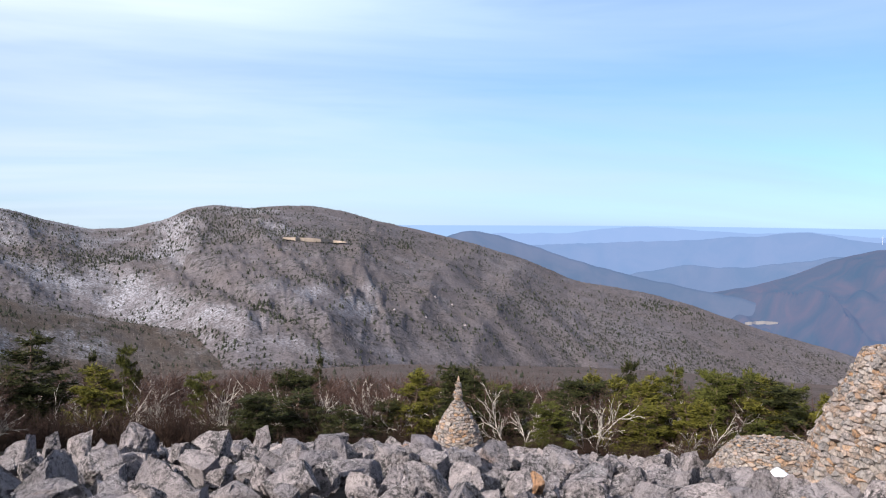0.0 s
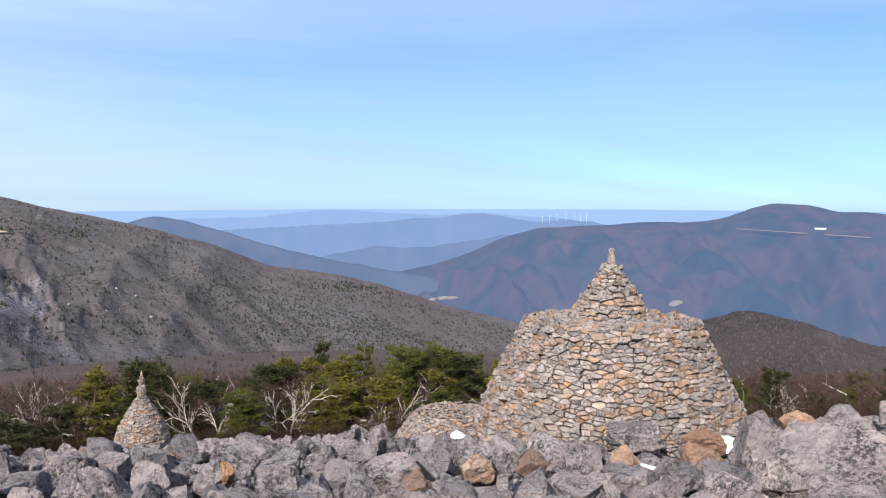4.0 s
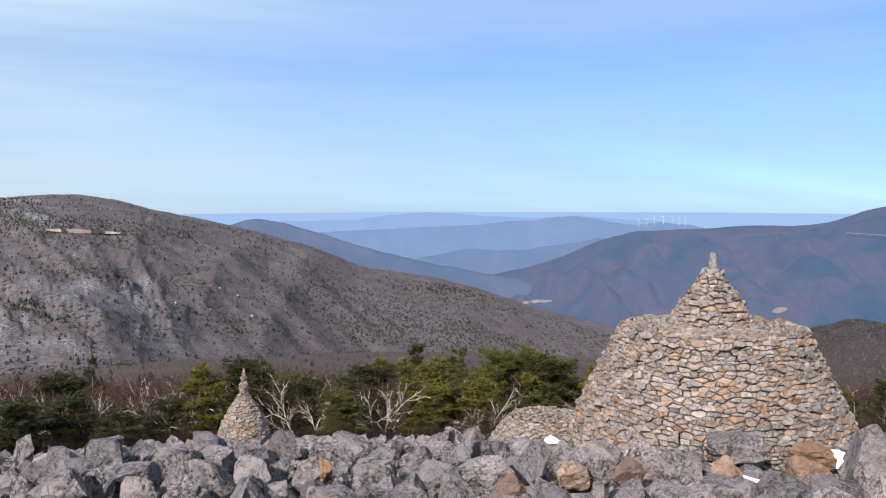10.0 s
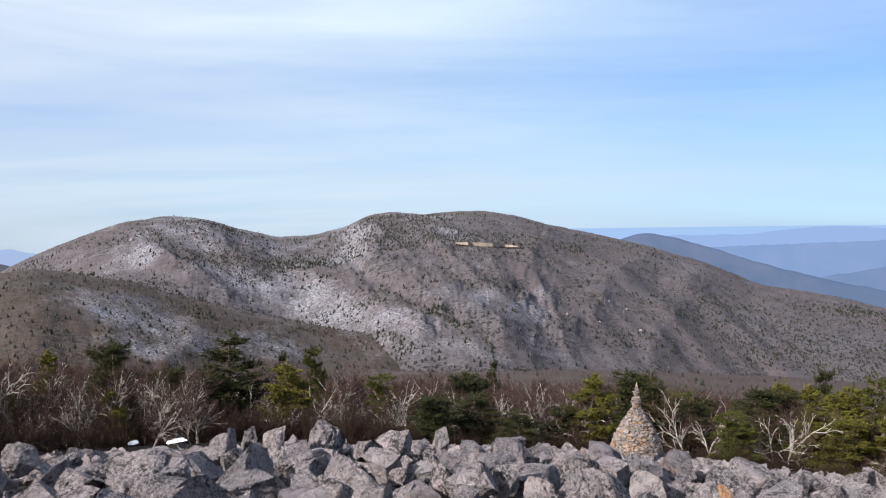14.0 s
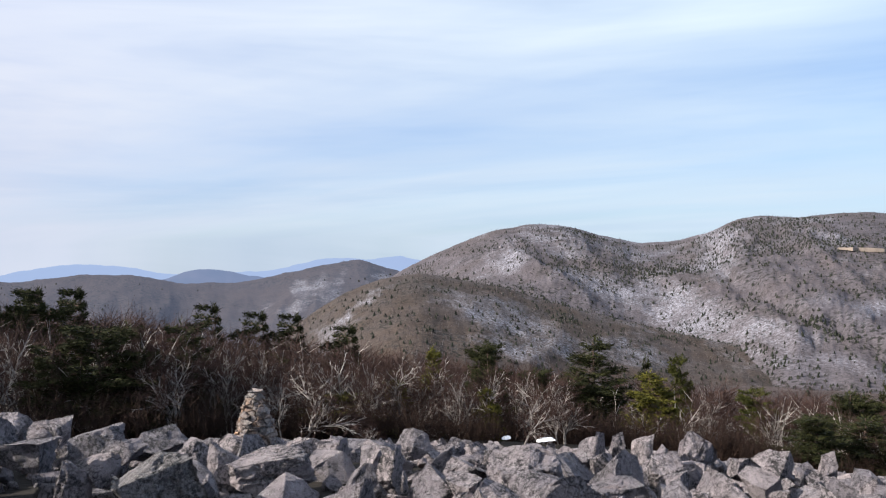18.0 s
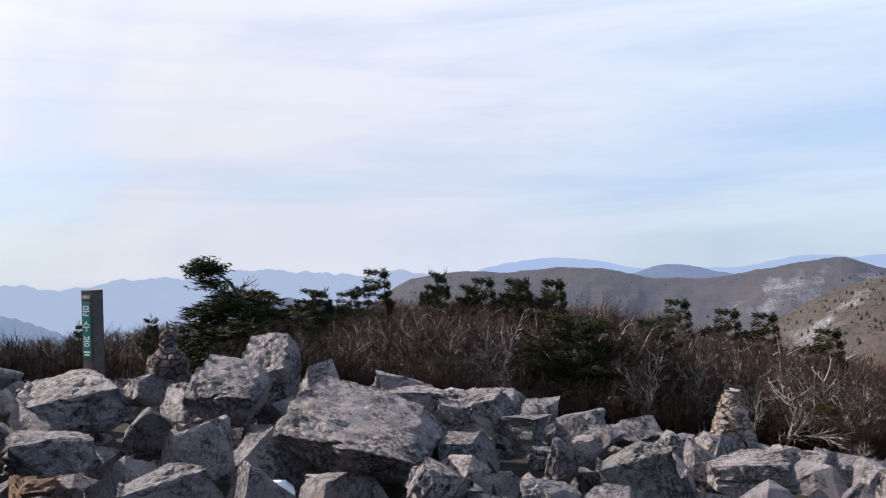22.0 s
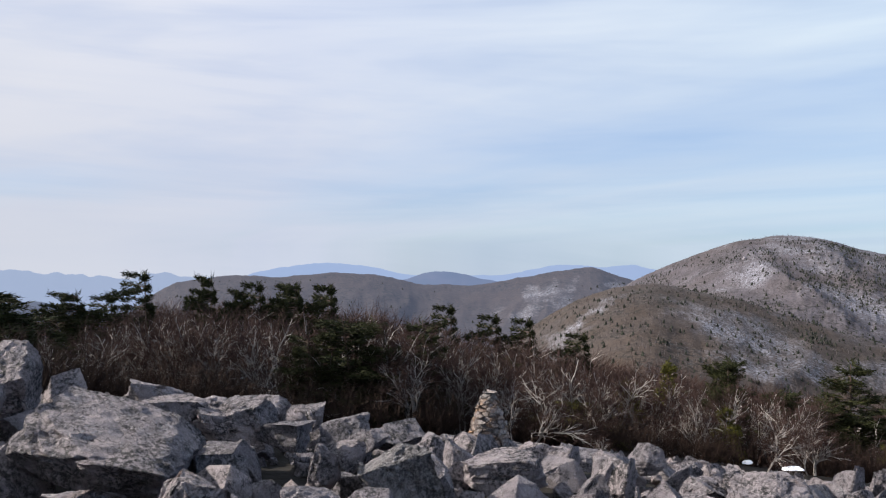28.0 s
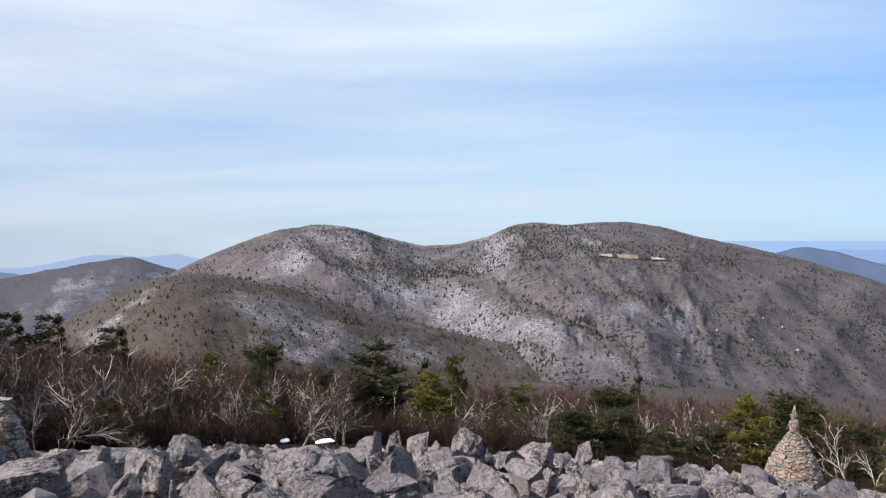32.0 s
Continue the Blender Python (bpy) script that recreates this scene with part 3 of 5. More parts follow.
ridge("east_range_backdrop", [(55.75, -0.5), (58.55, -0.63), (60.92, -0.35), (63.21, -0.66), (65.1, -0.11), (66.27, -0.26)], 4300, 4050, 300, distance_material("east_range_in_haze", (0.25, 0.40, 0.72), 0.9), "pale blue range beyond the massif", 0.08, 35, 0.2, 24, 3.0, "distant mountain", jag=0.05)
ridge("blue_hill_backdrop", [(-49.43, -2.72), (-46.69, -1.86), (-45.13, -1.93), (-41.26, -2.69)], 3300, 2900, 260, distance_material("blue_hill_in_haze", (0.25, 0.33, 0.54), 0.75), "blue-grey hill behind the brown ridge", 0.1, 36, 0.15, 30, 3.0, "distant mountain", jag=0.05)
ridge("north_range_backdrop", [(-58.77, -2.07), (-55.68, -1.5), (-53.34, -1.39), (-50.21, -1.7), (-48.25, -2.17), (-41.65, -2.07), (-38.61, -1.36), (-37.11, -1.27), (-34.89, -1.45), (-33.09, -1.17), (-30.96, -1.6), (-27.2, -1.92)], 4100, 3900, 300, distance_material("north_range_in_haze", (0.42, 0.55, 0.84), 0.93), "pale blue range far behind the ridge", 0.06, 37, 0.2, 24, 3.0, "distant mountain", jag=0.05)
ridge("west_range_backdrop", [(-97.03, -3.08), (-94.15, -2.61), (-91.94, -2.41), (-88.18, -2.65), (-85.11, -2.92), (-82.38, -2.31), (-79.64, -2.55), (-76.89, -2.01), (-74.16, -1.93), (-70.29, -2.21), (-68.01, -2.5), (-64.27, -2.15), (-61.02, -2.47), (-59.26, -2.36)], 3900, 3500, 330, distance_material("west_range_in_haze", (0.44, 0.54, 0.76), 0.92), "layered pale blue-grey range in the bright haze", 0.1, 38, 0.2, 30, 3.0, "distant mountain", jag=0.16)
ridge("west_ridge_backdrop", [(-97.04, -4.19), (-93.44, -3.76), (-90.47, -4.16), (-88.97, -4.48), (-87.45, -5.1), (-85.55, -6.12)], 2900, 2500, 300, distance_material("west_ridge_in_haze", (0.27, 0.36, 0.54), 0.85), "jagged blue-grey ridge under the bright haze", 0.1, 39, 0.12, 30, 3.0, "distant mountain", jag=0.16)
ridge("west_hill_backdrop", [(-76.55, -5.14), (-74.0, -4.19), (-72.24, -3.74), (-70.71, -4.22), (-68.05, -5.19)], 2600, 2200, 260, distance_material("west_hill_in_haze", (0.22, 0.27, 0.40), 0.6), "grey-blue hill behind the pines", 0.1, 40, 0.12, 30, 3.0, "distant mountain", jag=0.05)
# a glowing pale blue band that stands in for the haze sea at the horizon
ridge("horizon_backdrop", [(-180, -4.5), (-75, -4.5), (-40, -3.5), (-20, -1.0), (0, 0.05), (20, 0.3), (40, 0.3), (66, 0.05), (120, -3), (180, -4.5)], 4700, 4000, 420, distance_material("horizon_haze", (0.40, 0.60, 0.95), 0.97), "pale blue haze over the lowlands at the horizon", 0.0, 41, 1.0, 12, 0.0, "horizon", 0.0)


# ---- boulders ----
def boulder_points(seed, subdivisions, rough=1.0):
    """A broken block: a ball cut flat along three joints and by a few odd planes, then bedded, cracked and worn."""
    r = np.random.default_rng(seed)
    bm = bmesh.new()
    bmesh.ops.create_icosphere(bm, subdivisions=subdivisions, radius=1)
    V = np.array([v.co[:] for v in bm.verts])
    F = np.array([[v.index for v in f.verts] for f in bm.faces])
    bm.free()
    V *= 1.5
    joints, _ = np.linalg.qr(r.normal(size=(3, 3)))
    if r.random() < 0.6:
        joints = np.array(pose(0, 0, 0, *r.normal(0, 14, 2), r.uniform(0, 90)))[:3, :3]
    planes = [(j * k + r.normal(0, 0.24, 3), r.uniform(0.45, 0.85)) for j in joints for k in (-1, 1)]
    planes += [(r.normal(size=3), r.uniform(0.66, 0.9)) for _ in range(7)]
    for n, reach in planes:
        n = n / np.linalg.norm(n)
        over = V @ n - reach
        V = V - np.clip(over, 0, None)[:, None] * n
    if rough:
        off = r.uniform(-50, 50, 3)
        N = V / np.linalg.norm(V, axis=1)[:, None]
        bed = r.normal(size=3)
        bed /= np.linalg.norm(bed)
        h = np.array([noise.fractal(Vector(p * 1.7 + off), 0.75, 2.1, 6) for p in V])
        g = np.array([abs(noise.noise(Vector(p * 2.0 - off))) for p in V])
        ledge = (V @ bed * r.uniform(3.5, 6) + 0.5 * h) % 1.0
        V = V + N * rough * (0.075 * h - 0.11 * np.clip(0.12 - g, 0, None) / 0.12 + 0.05 * ledge)[:, None]
    return V / np.abs(V).max(0), F


HIGH = [mesh_from("boulder", *boulder_points(100 + i, 4, 0.8), ROCK) for i in range(14)]
HIGH_WARM = [mesh_from("boulder", *boulder_points(130 + i, 4), RUST) for i in range(4)]
HUGE = [mesh_from("boulder", *boulder_points(160 + i, 5, 0.8), ROCK) for i in range(6)]
LOW = [boulder_points(200 + i, 2 if i < 6 else 3, 0.8) for i in range(12)]
placed, LANDMARKS = [], []


def boulder(az, el, d, w, h, deep=None, warm=False, lean=0.0, stained=False):
    """A boulder whose top shows at heading az and height angle el, d metres off; w wide, h high."""
    pool = HIGH_WARM if warm else HUGE if w > 0.75 else HIGH
    me = pool[int(rng.integers(len(pool)))]
    top = seen(az, el, d)
    if stained:
        me = me.copy()
        me.materials[0] = STAINED
    ob = new("boulder", me)
    ob.matrix_basis = Matrix.Translation(top - Vector((0, 0, h * 0.5))) @ pose(0, 0, 0, 0, 0, -az) @ pose(0, 0, 0, rng.uniform(-8, 8), lean, 0)
    ob.scale = (w / 2, (deep or w * rng.uniform(0.8, 1.1)) / 2, h / 2)
    placed.append((top.x, top.y, max(w, deep or w) * 0.42))
    LANDMARKS.append((az, math.degrees(w * 0.42 / d), d, math.degrees(math.atan2(top.z - 0.5 * h - EYE.z, d))))
    if stained:
        tagged(ob, "large grey boulder with an orange lichen stain", "boulder", "summit boulders")
    elif warm:
        tagged(ob, "rust-orange stained boulder wedged among grey blocks", "boulder", "summit boulders")
    else:
        tagged(ob, "grey lichen-spotted angular boulder on the summit block field", "boulder", "summit boulders")
    return ob


# landmark blocks, from the sign side round to the broad cairn
boulder(-85.9, -7.8, 8.5, 1.11, 0.57, lean=6, deep=1.5)
boulder(-89.7, -7.4, 9.5, 0.39, 0.26)
boulder(-81.7, -8.4, 8.6, 0.49, 0.41)
boulder(-86.8, -11.2, 7.0, 0.76, 0.42)
boulder(-84.1, -12.8, 7.9, 0.51, 0.38)
boulder(-73.5, -6.3, 9.5, 0.78, 1.05)
boulder(-76.2, -8.0, 8.5, 0.92, 0.74, lean=14)
boulder(-70.3, -8.3, 10.0, 0.55, 0.52)
boulder(-78.1, -11.7, 7.0, 0.56, 0.67, lean=-10)
boulder(-80.4, -13.8, 6.0, 0.82, 0.49)
boulder(-66.8, -10.7, 7.6, 1.75, 0.85, lean=17, deep=1.8)
boulder(-69.5, -15.2, 5.7, 0.61, 0.37)
boulder(-62.4, -15.0, 5.8, 0.55, 0.33)
boulder(-63.7, -9.8, 9.5, 0.85, 0.53, lean=8)
boulder(-58.9, -10.2, 9.5, 0.88, 0.57, lean=6)
boulder(-55.1, -11.0, 10.5, 0.47, 0.38)
boulder(-87.8, -13.9, 7.4, 0.43, 0.36, warm=True)
boulder(-67.4, -9.6, 10.0, 0.64, 0.48)
boulder(-48.9, -12.7, 7.6, 0.93, 0.86, stained=True)
boulder(-53.8, -13.3, 7.8, 0.36, 0.54)
boulder(-54.9, -10.9, 10.5, 0.46, 0.40)
boulder(-48.6, -12.1, 10.0, 0.71, 0.40)
boulder(-41.6, -13.7, 9.0, 1.00, 0.58)
boulder(-62.3, -15.1, 6.2, 0.71, 0.38)
boulder(-54.6, -16.1, 6.3, 0.50, 0.31)
boulder(-37.3, -13.2, 10.5, 0.62, 0.51)
boulder(-33.4, -13.7, 8.8, 0.36, 0.64)
boulder(-31.9, -13.0, 10.0, 0.41, 0.44)
boulder(-28.9, -14.8, 9.4, 0.75, 0.38)
boulder(-35.7, -15.9, 8.0, 0.51, 0.43)
boulder(-28.3, -15.9, 8.3, 0.48, 0.37)
boulder(-24.1, -14.4, 9.2, 0.82, 0.60)
boulder(-19.7, -13.0, 11.3, 0.50, 0.64)
boulder(-18.2, -13.2, 11.9, 0.27, 0.48)
boulder(-40.2, -14.7, 9.1, 0.36, 0.37)
boulder(-46.7, -16.5, 7.7, 0.45, 0.28)
boulder(-19.8, -13.0, 11.5, 0.42, 0.60)
boulder(-18.3, -13.6, 11.5, 0.25, 0.42)
boulder(-16.7, -13.3, 11.4, 0.35, 0.51)
boulder(-15.2, -14.3, 10.1, 0.55, 0.45)
boulder(-13.3, -12.7, 12.0, 0.62, 0.63)
boulder(-10.4, -14.2, 10.8, 0.45, 0.39)
boulder(-9.1, -14.9, 9.6, 0.54, 0.43)
boulder(-5.3, -13.6, 11.6, 0.29, 0.47)
boulder(-3.0, -14.7, 10.1, 0.26, 0.41)
boulder(-0.9, -14.2, 10.8, 0.54, 0.44)
boulder(-5.3, -15.3, 8.5, 0.38, 0.55, lean=-14)
boulder(-9.4, -16.9, 7.7, 0.42, 0.38)
boulder(-18.4, -15.7, 8.5, 0.81, 0.45)
boulder(-24.8, -14.4, 9.2, 0.78, 0.60, lean=-12)
boulder(-7.8, -15.7, 9.0, 0.39, 0.37)
boulder(3.7, -16.2, 8.2, 0.31, 0.44, lean=12)
boulder(6.5, -15.2, 9.8, 0.46, 0.38)
boulder(8.5, -16.0, 8.7, 0.38, 0.43)
boulder(17.3, -14.9, 17.0, 0.22, 0.55)
boulder(19.2, -14.7, 17.0, 0.27, 0.50)
boulder(21.6, -14.4, 12.7, 0.54, 0.52)
boulder(23.4, -14.5, 14.4, 0.47, 0.47)
boulder(23.2, -15.2, 10.2, 0.56, 0.52)
boulder(19.6, -15.6, 9.9, 0.43, 0.44)
boulder(21.2, -16.7, 8.8, 0.48, 0.36)
boulder(12.2, -16.4, 8.7, 0.35, 0.39)
boulder(16.4, -16.6, 8.7, 0.54, 0.39)
boulder(13.4, -16.5, 9.1, 0.19, 0.30, warm=True)
boulder(-1.0, -15.8, 8.6, 0.34, 0.42)
boulder(1.4, -16.7, 8.0, 0.33, 0.36)
boulder(-12.5, -16.5, 7.9, 0.36, 0.39)
boulder(-3.4, -17.3, 7.6, 0.30, 0.31)
boulder(53.8, -13.5, 8.6, 1.43, 0.87, lean=-4)
boulder(61.0, -13.4, 7.2, 0.84, 0.87, lean=10)
boulder(65.2, -9.4, 9.0, 1.26, 0.83, deep=1.3)
boulder(65.6, -12.1, 7.6, 0.75, 0.76, warm=True, lean=8)
boulder(59.1, -12.1, 10.0, 1.16, 0.60, lean=4)
boulder(59.7, -10.1, 12.0, 0.67, 0.56)
boulder(56.8, -11.2, 12.0, 0.45, 0.38)
boulder(48.5, -12.4, 12.0, 0.50, 0.63)
boulder(53.0, -13.3, 11.0, 0.46, 0.40, warm=True)
boulder(47.9, -17.5, 7.4, 0.46, 0.40)
boulder(50.4, -17.8, 7.1, 0.51, 0.32)
boulder(51.2, -12.5, 12.5, 0.56, 0.40, warm=True)
boulder(53.9, -11.9, 13.0, 0.63, 0.47)
boulder(40.9, -13.6, 11.6, 0.91, 0.52, lean=-8)
boulder(45.2, -14.1, 11.2, 0.62, 0.41, warm=True)
boulder(45.3, -15.2, 10.2, 0.55, 0.42, warm=True)
boulder(40.3, -15.5, 10.2, 0.38, 0.43, warm=True)
boulder(34.1, -16.1, 9.6, 0.52, 0.43, warm=True)
boulder(30.2, -16.5, 9.2, 0.41, 0.39, warm=True)
boulder(37.3, -17.5, 7.9, 0.66, 0.39)
boulder(26.2, -17.5, 8.1, 0.32, 0.33, warm=True)
boulder(43.4, -16.3, 8.6, 0.42, 0.42)
boulder(46.8, -15.9, 9.2, 0.60, 0.41)
boulder(22.2, -14.4, 14.4, 0.40, 0.47)
boulder(23.5, -14.5, 12.9, 0.37, 0.47)
boulder(37.3, -16.5, 9.6, 0.41, 0.32)
boulder(41.7, -18.0, 7.3, 0.34, 0.36, lean=-20)
boulder(55.9, -17.1, 6.8, 0.51, 0.39)
boulder(32.2, -17.3, 8.4, 0.22, 0.35)

boulder(-64.5, -8.9, 10.5, 0.95, 0.62, lean=10)
boulder(-61.5, -9.8, 10.5, 0.85, 0.55, lean=8)
boulder(-57.8, -10.4, 10.8, 0.85, 0.52)
boulder(-60.0, -10.9, 9.4, 0.90, 0.50, lean=12)
boulder(-56.0, -11.6, 9.0, 0.72, 0.45)
boulder(-52.5, -11.8, 10.0, 0.72, 0.45, lean=-8)
boulder(-50.5, -12.2, 9.5, 0.62, 0.40)

# the slab that one stands on
slab = new("boulder", HUGE[2])
slab.matrix_basis = pose(0.05, -0.1, -0.22, 3, -2, 40)
slab.scale = (0.85, 0.7, 0.26)
tagged(slab, "flat grey slab among the summit blocks", "boulder", "summit boulders")

# the rest of the block field
FOOTPRINTS = [(*spot(39.2, 14.0)[:2], 2.1), (*spot(-106, 6.5)[:2], 1.95), (*spot(7.9, 16)[:2], 0.6), (*spot(-42.7, 11.5)[:2], 0.35), (*spot(28.4, 16.3)[:2], 1.2), (*spot(-84.3, 10)[:2], 0.2), (0, 0, 0.6)]


def size_at(az, d):
    big = 0.30
    if -100 < az < -58:
        big = 0.42 if d < 12 else 0.3
    elif 44 < az < 100:
        big = 0.42
    elif az < -58 or az > 100:
        big = 0.4
    return big


edge_a = np.array([-180, -110, -85, -60, -45, -20, 0, 30, 50, 70, 110, 180])
edge_d = np.array([15, 14, 15, 14.5, 16, 19, 19.5, 19.5, 18, 16, 15, 15])
SKYLINE_A = np.array([-180, -112, -90, -82, -75, -70, -60, -52, -45, -30, -20, 0, 20, 33, 47, 56, 62, 90, 180])
SKYLINE_E = np.array([-8, -8, -8.4, -9.5, -9, -10.5, -11.8, -12.6, -13.2, -14.2, -14.6, -14.9, -15.2, -15.5, -13.6, -12.4, -10.8, -9, -8])


def sunk(az, d, s, z):
    """The height at which a loose block stays below the skyline of the field and clear of the large blocks behind it."""
    el = float(np.interp(az, SKYLINE_A, SKYLINE_E))
    for a, hw, far, mid in LANDMARKS:
        if far > d + 0.2 and abs(a - az) < hw + math.degrees(0.5 * s / d):
            el = min(el, mid)
    return min(z, EYE.z + d * math.tan(radians(el)) - 0.85 * s)


free = []
occupied = list(placed)
for tier, (lo, hi, tries) in enumerate(((1.3, 1.8, 300), (0.85, 1.3, 2400), (0.5, 0.85, 5200), (0.28, 0.5, 6000))):
    for _ in range(tries):
        az = rng.uniform(-180, 180) if rng.random() < 0.2 else rng.uniform(-112, 92)
        d = math.sqrt(rng.uniform(0.7 ** 2, float(np.interp(az, edge_a, edge_d)) ** 2))
        s = size_at(az, d) * rng.uniform(lo, hi) * min(1.0, 0.4 + d / 6)
        p = spot(az, d)
        if any((p.x - q[0]) ** 2 + (p.y - q[1]) ** 2 < (0.60 * s + q[2]) ** 2 for q in FOOTPRINTS):
            continue
        if any((p.x - q[0]) ** 2 + (p.y - q[1]) ** 2 < (0.62 * s + 0.72 * q[2]) ** 2 for q in occupied):
            continue
        occupied.append((p.x, p.y, s))
        free.append((az, d, s))
free.sort(key=lambda q: q[1] if -112 < q[0] < 92 else q[1] + 100)
rubble = Heap()
for i, (az, d, s) in enumerate(free):
    p = spot(az, d, float(land(az, d)[0]) + s * (rng.uniform(-0.15, 0.25) if s > 0.25 else rng.uniform(-1.0, -0.3)))
    flat = rng.uniform(0.6, 1.1)
    z = sunk(az, d, s * flat, p.z)
    if p.z - z > 1.1 * s:
        continue
    p.z = z
    m = Matrix.Translation(p) @ pose(0, 0, 0, rng.uniform(-45, 45), rng.uniform(-45, 45), rng.uniform(0, 360)) @ Matrix.Diagonal((s * rng.uniform(0.75, 1.12), s * rng.uniform(0.6, 0.85), s * flat * 0.95, 1))
    if d > 3.0 and len(placed) + i < 330:
        warm = 27 < az < 70 and rng.random() < 0.30
        ob = new("boulder", HIGH_WARM[int(rng.integers(4))] if warm else HIGH[int(rng.integers(14))])
        ob.matrix_basis = m
        tagged(ob, "rust-orange stained boulder wedged among grey blocks" if warm else "grey lichen-spotted angular boulder on the summit block field", "boulder", "summit boulders")
    else:
        V, F = LOW[int(rng.integers(12))]
        M = np.array(m)
        rubble.add(V @ M[:3, :3].T + M[:3, 3], F)
# chips and small stones in the gaps
for _ in range(2600):
    az, d = rng.uniform(-112, 92), math.sqrt(rng.uniform(9, 420))
    if d > float(np.interp(az, edge_a, edge_d)) + rng.uniform(0, 2.5):
        continue
    s = rng.uniform(0.10, 0.30)
    V, F = LOW[int(rng.integers(12))]
    M = np.array(Matrix.Translation(spot(az, d, float(land(az, d)[0]) - 0.12 - 0.55 * s)) @ pose(0, 0, 0, *rng.uniform(0, 360, 3)))
    rubble.add(V * s * np.array((1.2, 0.9, 0.7)) @ M[:3, :3].T + M[:3, 3], F)
tagged(new("rubble", rubble.mesh("rubble", ROCK)), "grey broken blocks and stones filling the summit block field", "rubble", kind="stuff")


# ---- cairns of dry-laid stones ----
def clipped(poly, n, c):
    """The part of a convex outline where p.n <= c."""
    out = []
    for i in range(len(poly)):
        p, q = poly[i], poly[(i + 1) % len(poly)]
        dp, dq = p[0] * n[0] + p[1] * n[1] - c, q[0] * n[0] + q[1] * n[1] - c
        if dp <= 0:
            out.append(p)
        if dp * dq < 0:
            f = dp / (dp - dq)
            out.append((p[0] + f * (q[0] - p[0]), p[1] + f * (q[1] - p[1])))
    return out


def cairn(name, centre, profile, stone, mat, label, facing, square=2.0, core=0.9, seed=0, keep=290, long=1.5, uneven=0.07, gap=0.06, jitter=0.45, finial=None, flat_top=False):
    """Fitted rough stones round a core. profile: (height, radius) from the base up; facing: the heading from which it shows; long: width to height of a stone."""
    r = np.random.default_rng(seed)
    thing = new(name)
    thing.location = centre
    hs, rs = np.array([p[0] for p in profile]), np.array([p[1] for p in profile])
    run = np.concatenate([[0], np.cumsum(np.hypot(np.diff(hs), np.diff(rs)))])

    def round_(t):
        return (abs(math.cos(t)) ** square + abs(math.sin(t)) ** square) ** (-1 / square)

    def at(t, v, out):
        """The place at turn t and run v up the flank, moved outwards."""
        q, h = float(np.interp(v, run, rs)), float(np.interp(v, run, hs))
        e = stone * 0.35
        dq, dh = float(np.interp(v + e, run, rs) - np.interp(v - e, run, rs)), float(np.interp(v + e, run, hs) - np.interp(v - e, run, hs))
        k = math.hypot(dq, dh) + 1e-9
        q = max(q * round_(t) + out * dh / k, 0.004)
        return (math.cos(t) * q, math.sin(t) * q, h - out * dq / k)

    V, n = [], 28
    for h, q in profile:
        for k in range(n):
            t = 2 * math.pi * k / n
            g = max(q * core - 0.04, 0.02) * round_(t)
            V.append((math.cos(t) * g, math.sin(t) * g, h - 0.03))
    V.append((0, 0, profile[-1][0] - 0.05))
    F = [f for q in grid_faces(len(profile), n, True) for f in ((q[0], q[1], q[2]), (q[0], q[2], q[3]))]
    top = (len(profile) - 1) * n
    F += [(top + k, top + (k + 1) % n, len(V) - 1) for k in range(n)]
    part("core", mesh_from("core", V, F, mat), thing)
    # seeds of the stones, course by course
    sites, v = [], 0.0
    while v < run[-1]:
        q = float(np.interp(v, run, rs))
        w = min(stone, max(q * 1.6, 0.05))
        rise = w / long * r.uniform(0.75, 1.3)
        t, end = 0.0, 2 * math.pi
        t0 = r.uniform(0, 6.28)
        while t < end:
            step = w * (r.uniform(0.45, 1.2) if r.random() < 0.7 else r.uniform(1.3, 2.1)) / max(q, 0.04)
            sites.append((t + t0, v + rise * (0.5 + r.uniform(-jitter, jitter)), q, w, r.normal(0, 0.16) * w * w))
            t += step
        v += rise
    T = np.array([p[0] for p in sites])
    H = np.array([p[1] for p in sites])
    W = np.array([p[4] for p in sites])
    stones = []
    for t0, v0, q, w, own in sites:
        f = max(q * round_(t0), 0.03)
        x = ((T - t0 + math.pi) % (2 * math.pi) - math.pi) * f
        y = (H - v0) * long
        d2 = x * x + y * y
        near = np.argsort(d2)[1:22]
        m = min(1.3 * w, 2.2 * f)
        poly = [(-m, -m), (m, -m), (m, m), (-m, m)]
        for k in near:
            if d2[k] < 1e-8 or d2[k] > 9 * w * w:
                continue
            poly = clipped(poly, (x[k], y[k]), (d2[k] + own - W[k]) / 2)
            if len(poly) < 3:
                break
        if len(poly) < 3:
            continue
        poly = np.array(poly)
        keep_ = np.hypot(*(poly - np.roll(poly, 1, 0)).T) > 0.06 * w
        poly = poly[keep_] if keep_.sum() >= 3 else poly
        c = poly.mean(0)
        lift = r.normal(0, uneven) * w
        tilt = r.normal(0, 0.10, 2)
        rings, k = [], len(poly)
        shrink = 1 - gap * r.uniform(0.5, 1.6)
        wob = r.normal(0, 0.05, (k, 2)) * w
        for z, g in ((-0.55 * w, shrink * 0.9), (-0.16 * w + lift, shrink), (0.0, shrink * r.uniform(0.72, 0.86))):
            for j in range(k):
                px, py = c + (poly[j] - c) * g + (wob[j] if g < shrink * 0.88 else 0)
                o = z if z < 0 else lift + 0.05 * w + tilt[0] * px + tilt[1] * py + r.normal(0, 0.018) * w
                rings.append(at(t0 + px / f, min(max(v0 + py / long, 0), run[-1]), o))
        rings.append(at(t0 + c[0] / f, min(max(v0 + c[1] / long, 0), run[-1]), lift + 0.08 * w))
